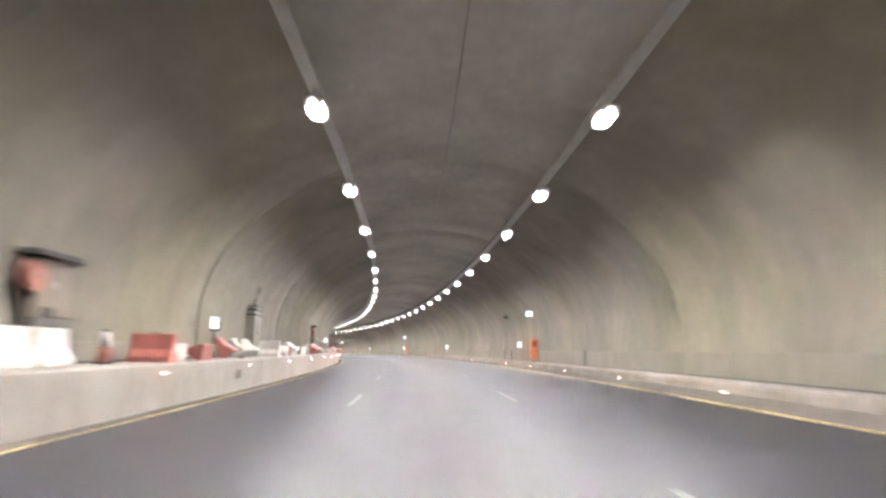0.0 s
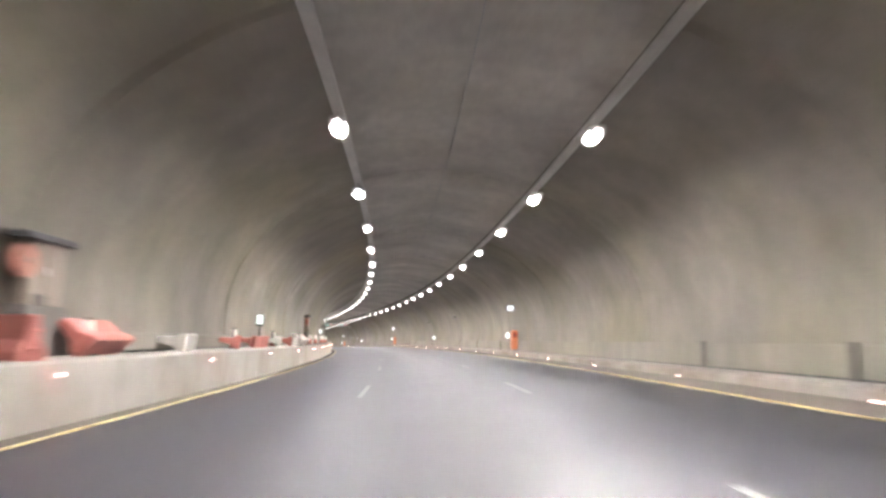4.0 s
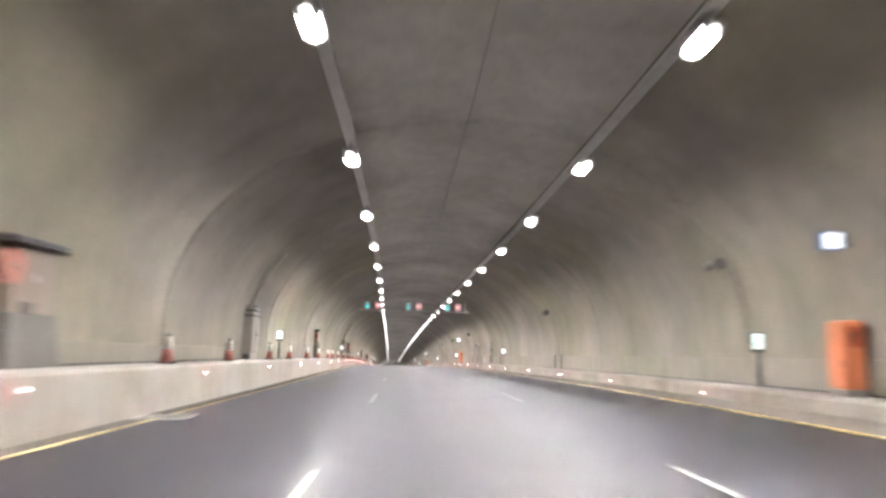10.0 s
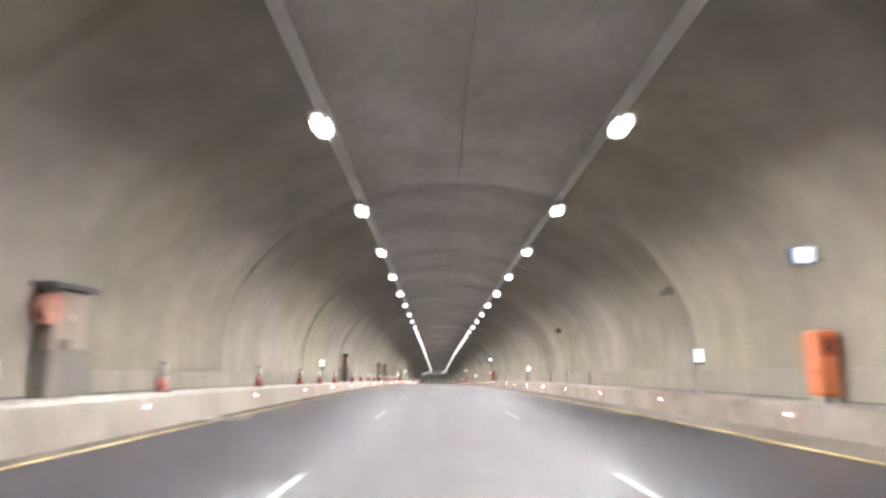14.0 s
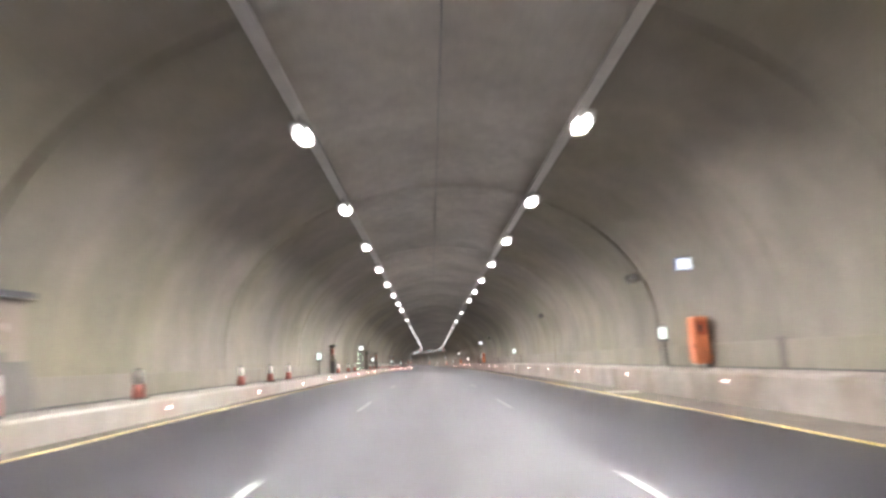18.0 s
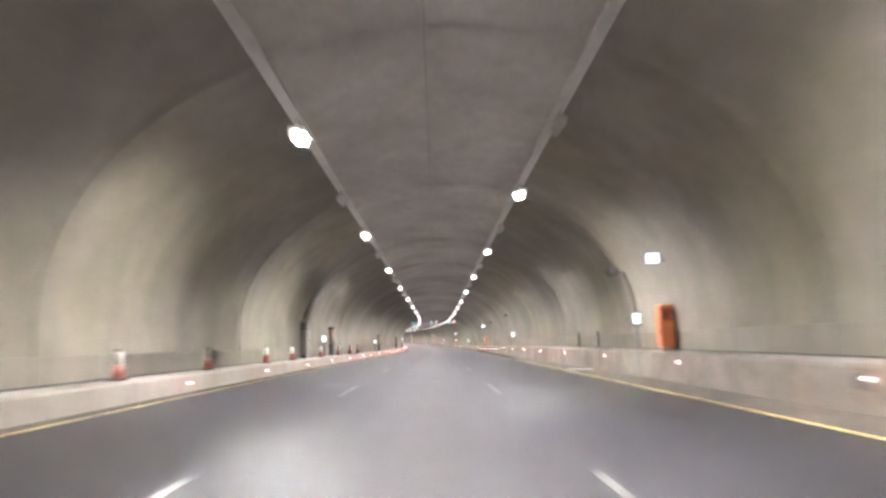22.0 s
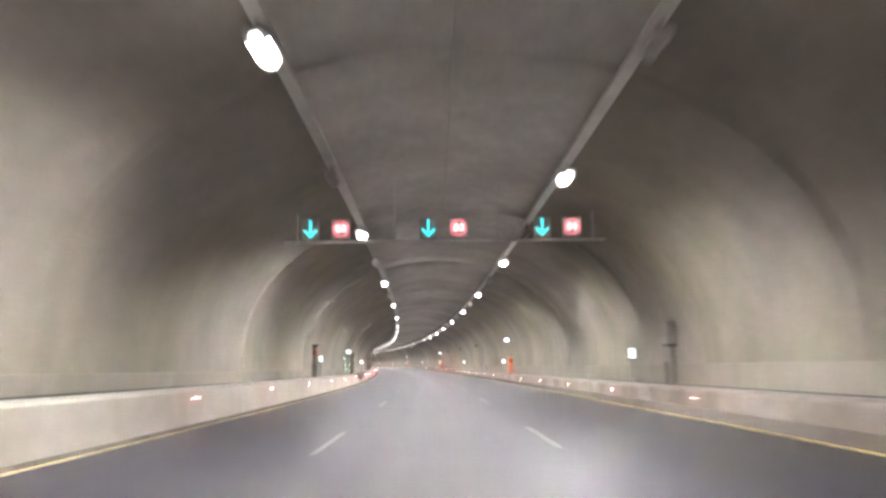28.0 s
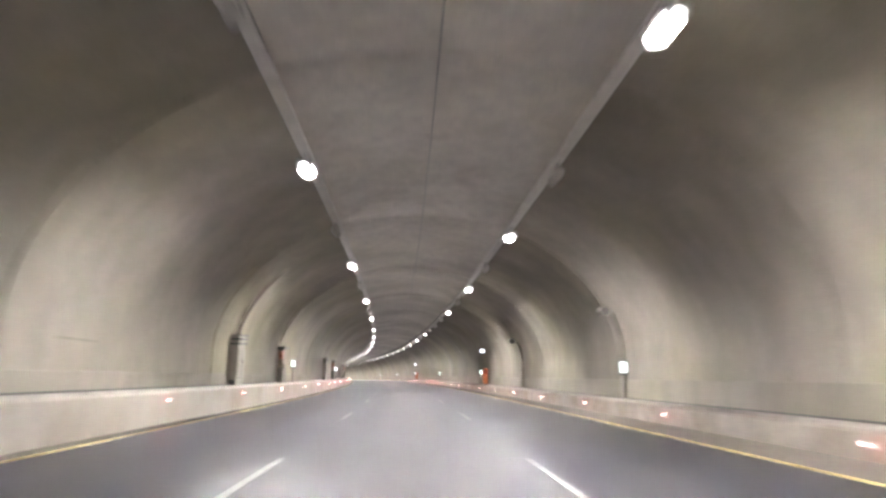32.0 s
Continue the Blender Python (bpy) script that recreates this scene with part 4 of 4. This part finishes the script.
DRAIN_SPOTS = [(41.2 + 37.38 * k, -5.53, 0.004) for k in range(-1, 7)] + [(s, 6.26, 0.008) for s in (343.3, 382.3, 420.9, 461.0)]
for i, (s, a, h) in enumerate(DRAIN_SPOTS):
    m = place(s, a, h, road=True, lean=-math.degrees(math.atan(fall(s))))
    if i:
        copy_thing(grate, m)
    else:
        grate.matrix_basis = m


# ---- glowing markers on the faces of both walkways, every 7.5 m ----
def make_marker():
    t = empty("kerb_marker", Matrix(), "small glowing marker on the walkway face", "marker light", "kerb markers")
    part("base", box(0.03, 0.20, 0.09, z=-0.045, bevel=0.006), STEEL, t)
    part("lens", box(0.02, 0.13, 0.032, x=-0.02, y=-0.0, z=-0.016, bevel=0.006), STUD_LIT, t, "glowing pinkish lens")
    # red lens added to glow from afar; the added fin hides it close by
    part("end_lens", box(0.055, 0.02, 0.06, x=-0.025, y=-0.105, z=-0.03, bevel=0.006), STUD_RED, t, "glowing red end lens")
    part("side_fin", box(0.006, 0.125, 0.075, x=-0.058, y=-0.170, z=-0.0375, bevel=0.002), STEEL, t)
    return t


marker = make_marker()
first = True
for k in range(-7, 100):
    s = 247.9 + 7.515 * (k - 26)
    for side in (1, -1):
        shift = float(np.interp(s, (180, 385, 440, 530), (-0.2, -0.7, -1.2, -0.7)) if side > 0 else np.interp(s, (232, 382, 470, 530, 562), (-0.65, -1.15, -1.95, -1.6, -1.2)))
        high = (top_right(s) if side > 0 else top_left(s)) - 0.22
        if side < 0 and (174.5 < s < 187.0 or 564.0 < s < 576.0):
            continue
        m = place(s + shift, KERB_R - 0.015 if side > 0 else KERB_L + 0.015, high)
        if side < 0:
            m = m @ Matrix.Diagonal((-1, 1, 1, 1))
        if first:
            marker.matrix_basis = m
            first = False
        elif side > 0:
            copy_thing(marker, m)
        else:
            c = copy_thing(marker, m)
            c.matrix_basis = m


# ---- traffic cones on the left walkway ----
def make_cone():
    t = empty("traffic_cone", Matrix(), "red traffic cone with a white sleeve", "traffic cone", "traffic cones")
    part("base", box(0.30, 0.30, 0.04, bevel=0.008), RUBBER, t)
    part("lower_cone", rod(0.135, 0.108, 0.31, z=0.04), RED, t)
    part("sleeve", rod(0.108, 0.082, 0.30, z=0.35), WHITE_PLASTIC, t, "white reflective sleeve")
    part("tip", rod(0.05, 0.04, 0.04, z=0.65), RUBBER, t, "dark tip")
    return t


cone = make_cone()
CONES = (12.9, 22.8, 29.0, 40.0, 58.5, 66.9, 76.2, 84.0, 94.0, 101.0, 110.0, 116.2, 121.0, 128.4, 131.9, 140.1, 146.6, 151.4, 155.8, 162.1, 169.1, 193.8, 199.1, 205.4, 210.4, 216.8, 222.8, 229.6, 233.9, 240.1, 247.2, 253.9, 258.6, 264.4, 272.4, 279.2, 284.1, 289.2, 297.5, 302.9, 308.8, 314.3, 320.5, 327.0, 332.3, 337.1, 344.8, 348.8, 352.1, 367.9, 373.4, 377.8, 391.8, 396.7, 402.6, 409.5, 415.0, 421.6, 426.3, 433.8, 440.6, 446.6, 451.5)
for i, s in enumerate(CONES):
    m = place(s, -6.72, top_left(s), turn=(i * 37) % 90)
    if i:
        copy_thing(cone, m)
    else:
        cone.matrix_basis = m
for s, a in ((178.5, -6.8), (180.25, -6.5)):
    copy_thing(cone, place(s, a, 0.14, turn=20))


# ---- plastic barriers, red and white, some knocked over, on the left walkway ----
def make_barrier(mat, name, half=0.52):
    t = empty("plastic_barrier", Matrix(), name, "barrier", "plastic barriers")
    prof = [(-0.22, 0.0), (0.22, 0.0), (0.22, 0.12), (0.11, 0.30), (0.075, 0.66), (-0.075, 0.66), (-0.11, 0.30), (-0.22, 0.12)]
    bm = bmesh.new()
    a = [bm.verts.new((x, -half, z)) for x, z in prof]
    b = [bm.verts.new((x, half, z)) for x, z in prof]
    n = len(prof)
    bm.faces.new(a[::-1]), bm.faces.new(b)
    for i in range(n):
        bm.faces.new((a[i], a[(i + 1) % n], b[(i + 1) % n], b[i]))
    bmesh.ops.recalc_face_normals(bm, faces=bm.faces[:])
    bmesh.ops.bevel(bm, geom=bm.edges[:], offset=0.02, segments=2, affect="EDGES", profile=0.5)
    part("body", bm, mat, t)
    part("filler_cap", rod(0.05, 0.05, 0.03, z=0.655, sides=12), RUBBER, t, "dark filler cap")
    part("connector", rod(0.03, 0.03, 0.5, y=half + 0.025, z=0.08, sides=10), mat, t)
    for z in (0.16, 0.42):
        part("rib", box(0.30 if z < 0.3 else 0.20, 0.05, 0.03, y=-half - 0.015, z=z, bevel=0.006), mat, t)
    return t


kinds = [make_barrier(RED, "red plastic road barrier on the walkway"), make_barrier(WHITE_PLASTIC, "white plastic road barrier on the walkway"),
         make_barrier(RED, "long red plastic road barrier tipped towards the wall", 0.94), make_barrier(WHITE_PLASTIC, "long white plastic road barrier tipped towards the wall", 0.94)]
used = [False, False, False, False]
rnd = random.Random(7)
# middle of the barrier, kind (0 red, 1 white, 2 long red, 3 long white), turn, pose (0 upright, 1 on its side,
# 3 tipped towards the wall, 4 across the walkway and rolled on a corner)
FIRST_BARRIERS = (
    (9.6, 1, 0, 0), (10.8, 1, 4, 0), (15.0, 0, 82, 0), (16.4, 1, 30, 1), (18.3, 2, 8, 1), (20.9, 0, 6, 3), (23.2, 3, -4, 3),
    (27.2, 1, 84, 0), (29.4, 1, 58, 1), (31.6, 0, 14, 1), (33.8, 3, 4, 3), (36.4, 1, -8, 1), (38.6, 1, 12, 1), (41.0, 0, 10, 1), (43.4, 2, -5, 3),
    (46.1, 1, 0, 4), (48.0, 1, 80, 1),
)
NEXT_BARRIERS = (
    (51.0, 1, 3, 1), (52.9, 1, 40, 1), (54.7, 0, 84, 0), (56.3, 3, 2, 3), (58.3, 2, -2, 3), (60.25, 3, 2, 3),
    (62.2, 2, 3, 3), (64.2, 3, -2, 3), (66.15, 2, 2, 3), (68.0, 1, 12, 1), (69.7, 3, -3, 3), (72.2, 0, 60, 1), (74.4, 2, 2, 3), (77.1, 1, 6, 1),
    (81.6, 0, 64, 0), (84.4, 2, 4, 3), (88.6, 1, 4, 1), (93.4, 0, 15, 1), (97.0, 0, -18, 1), (101.0, 1, 20, 1), (104.2, 0, 8, 1), (106.4, 1, -6, 1),
    (109.0, 3, 3, 3), (111.1, 3, -2, 3), (113.0, 0, 2, 3),
)
for s, k, turn, lie in FIRST_BARRIERS + NEXT_BARRIERS:
    m = place(s, -6.62 + rnd.uniform(-0.05, 0.05), top_left(s), turn=turn)
    if lie == 1:
        m = m @ Matrix.Translation((0.22, 0, 0.215)) @ Matrix.Rotation(radians(-82), 4, "Y")
    elif lie == 3:
        lean = rnd.uniform(38, 46)
        m = m @ Matrix.Translation((0.12, 0, 0.212 * math.sin(radians(lean)))) @ Matrix.Rotation(radians(-lean), 4, "Y")
    elif lie == 4:
        m = m @ Matrix.Translation((0, 0, 0.52 * math.sin(radians(32)))) @ Matrix.Rotation(radians(32), 4, "Y") @ Matrix.Rotation(radians(90), 4, "Z")
    if used[k]:
        copy_thing(kinds[k], m)
    else:
        kinds[k].matrix_basis = m
        used[k] = True


# ---- dark outlets low in the faces of the walkways ----
def make_outlet():
    t = empty("kerb_outlet", Matrix(), "dark flat plate drawn as an outlet in the walkway face", "drain outlet", "kerb outlets")
    # flat plate whose dark colour draws the outlet's shaded hole
    part("opening", box(0.02, 0.52, 0.26, z=-0.13, bevel=0.004), OUTLET, t)
    for y in (-0.275, 0.275):
        part("frame_side", box(0.03, 0.03, 0.30, y=y, z=-0.15, bevel=0.004), KERB, t)
    return t


outlet = make_outlet()
for i, (s, side) in enumerate(((20.4, -1), (61.3, -1), (401.1, -1), (405.0, 1))):
    m = place(s, KERB_L + 0.004 if side < 0 else KERB_R - 0.004, 0.30)
    if i:
        copy_thing(outlet, m)
    else:
        outlet.matrix_basis = m


# ---- lining segments and base panels of both walls ----
n_bays = int((END - START) / BAY)
seg = [(MID + HALF, 1.22)] + [(MID + HALF, 1.6)] + arch(0, WALL_TOP, 20)
seg_out = [(MID + HALF + 0.07, 1.22)] + [(MID + HALF + 0.07, 1.6)] + arch(0, WALL_TOP, 20, 0.07)
base = [(MID + HALF - 0.012, -0.3), (MID + HALF - 0.012, 1.22), (MID + HALF - 0.004, 1.235), (MID + HALF + 0.07, 1.235), (MID + HALF + 0.07, -0.3)]
for i in range(n_bays + 1):
    s0, s1 = START + BAY * i, min(START + BAY * (i + 1), END)
    if s1 - s0 < 1:
        break
    for wall, f in ((wall_right, lambda q: q), (wall_left, mirrored)):
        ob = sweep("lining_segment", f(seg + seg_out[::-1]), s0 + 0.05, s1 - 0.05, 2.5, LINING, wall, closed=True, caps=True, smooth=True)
        for k in range(2):
            a, b = s0 + (s1 - s0) * k / 2, s0 + (s1 - s0) * (k + 1) / 2
            sweep("base_panel", f(base), a + 0.007, b - 0.007, 3.2, BASE, wall, closed=True, caps=True)
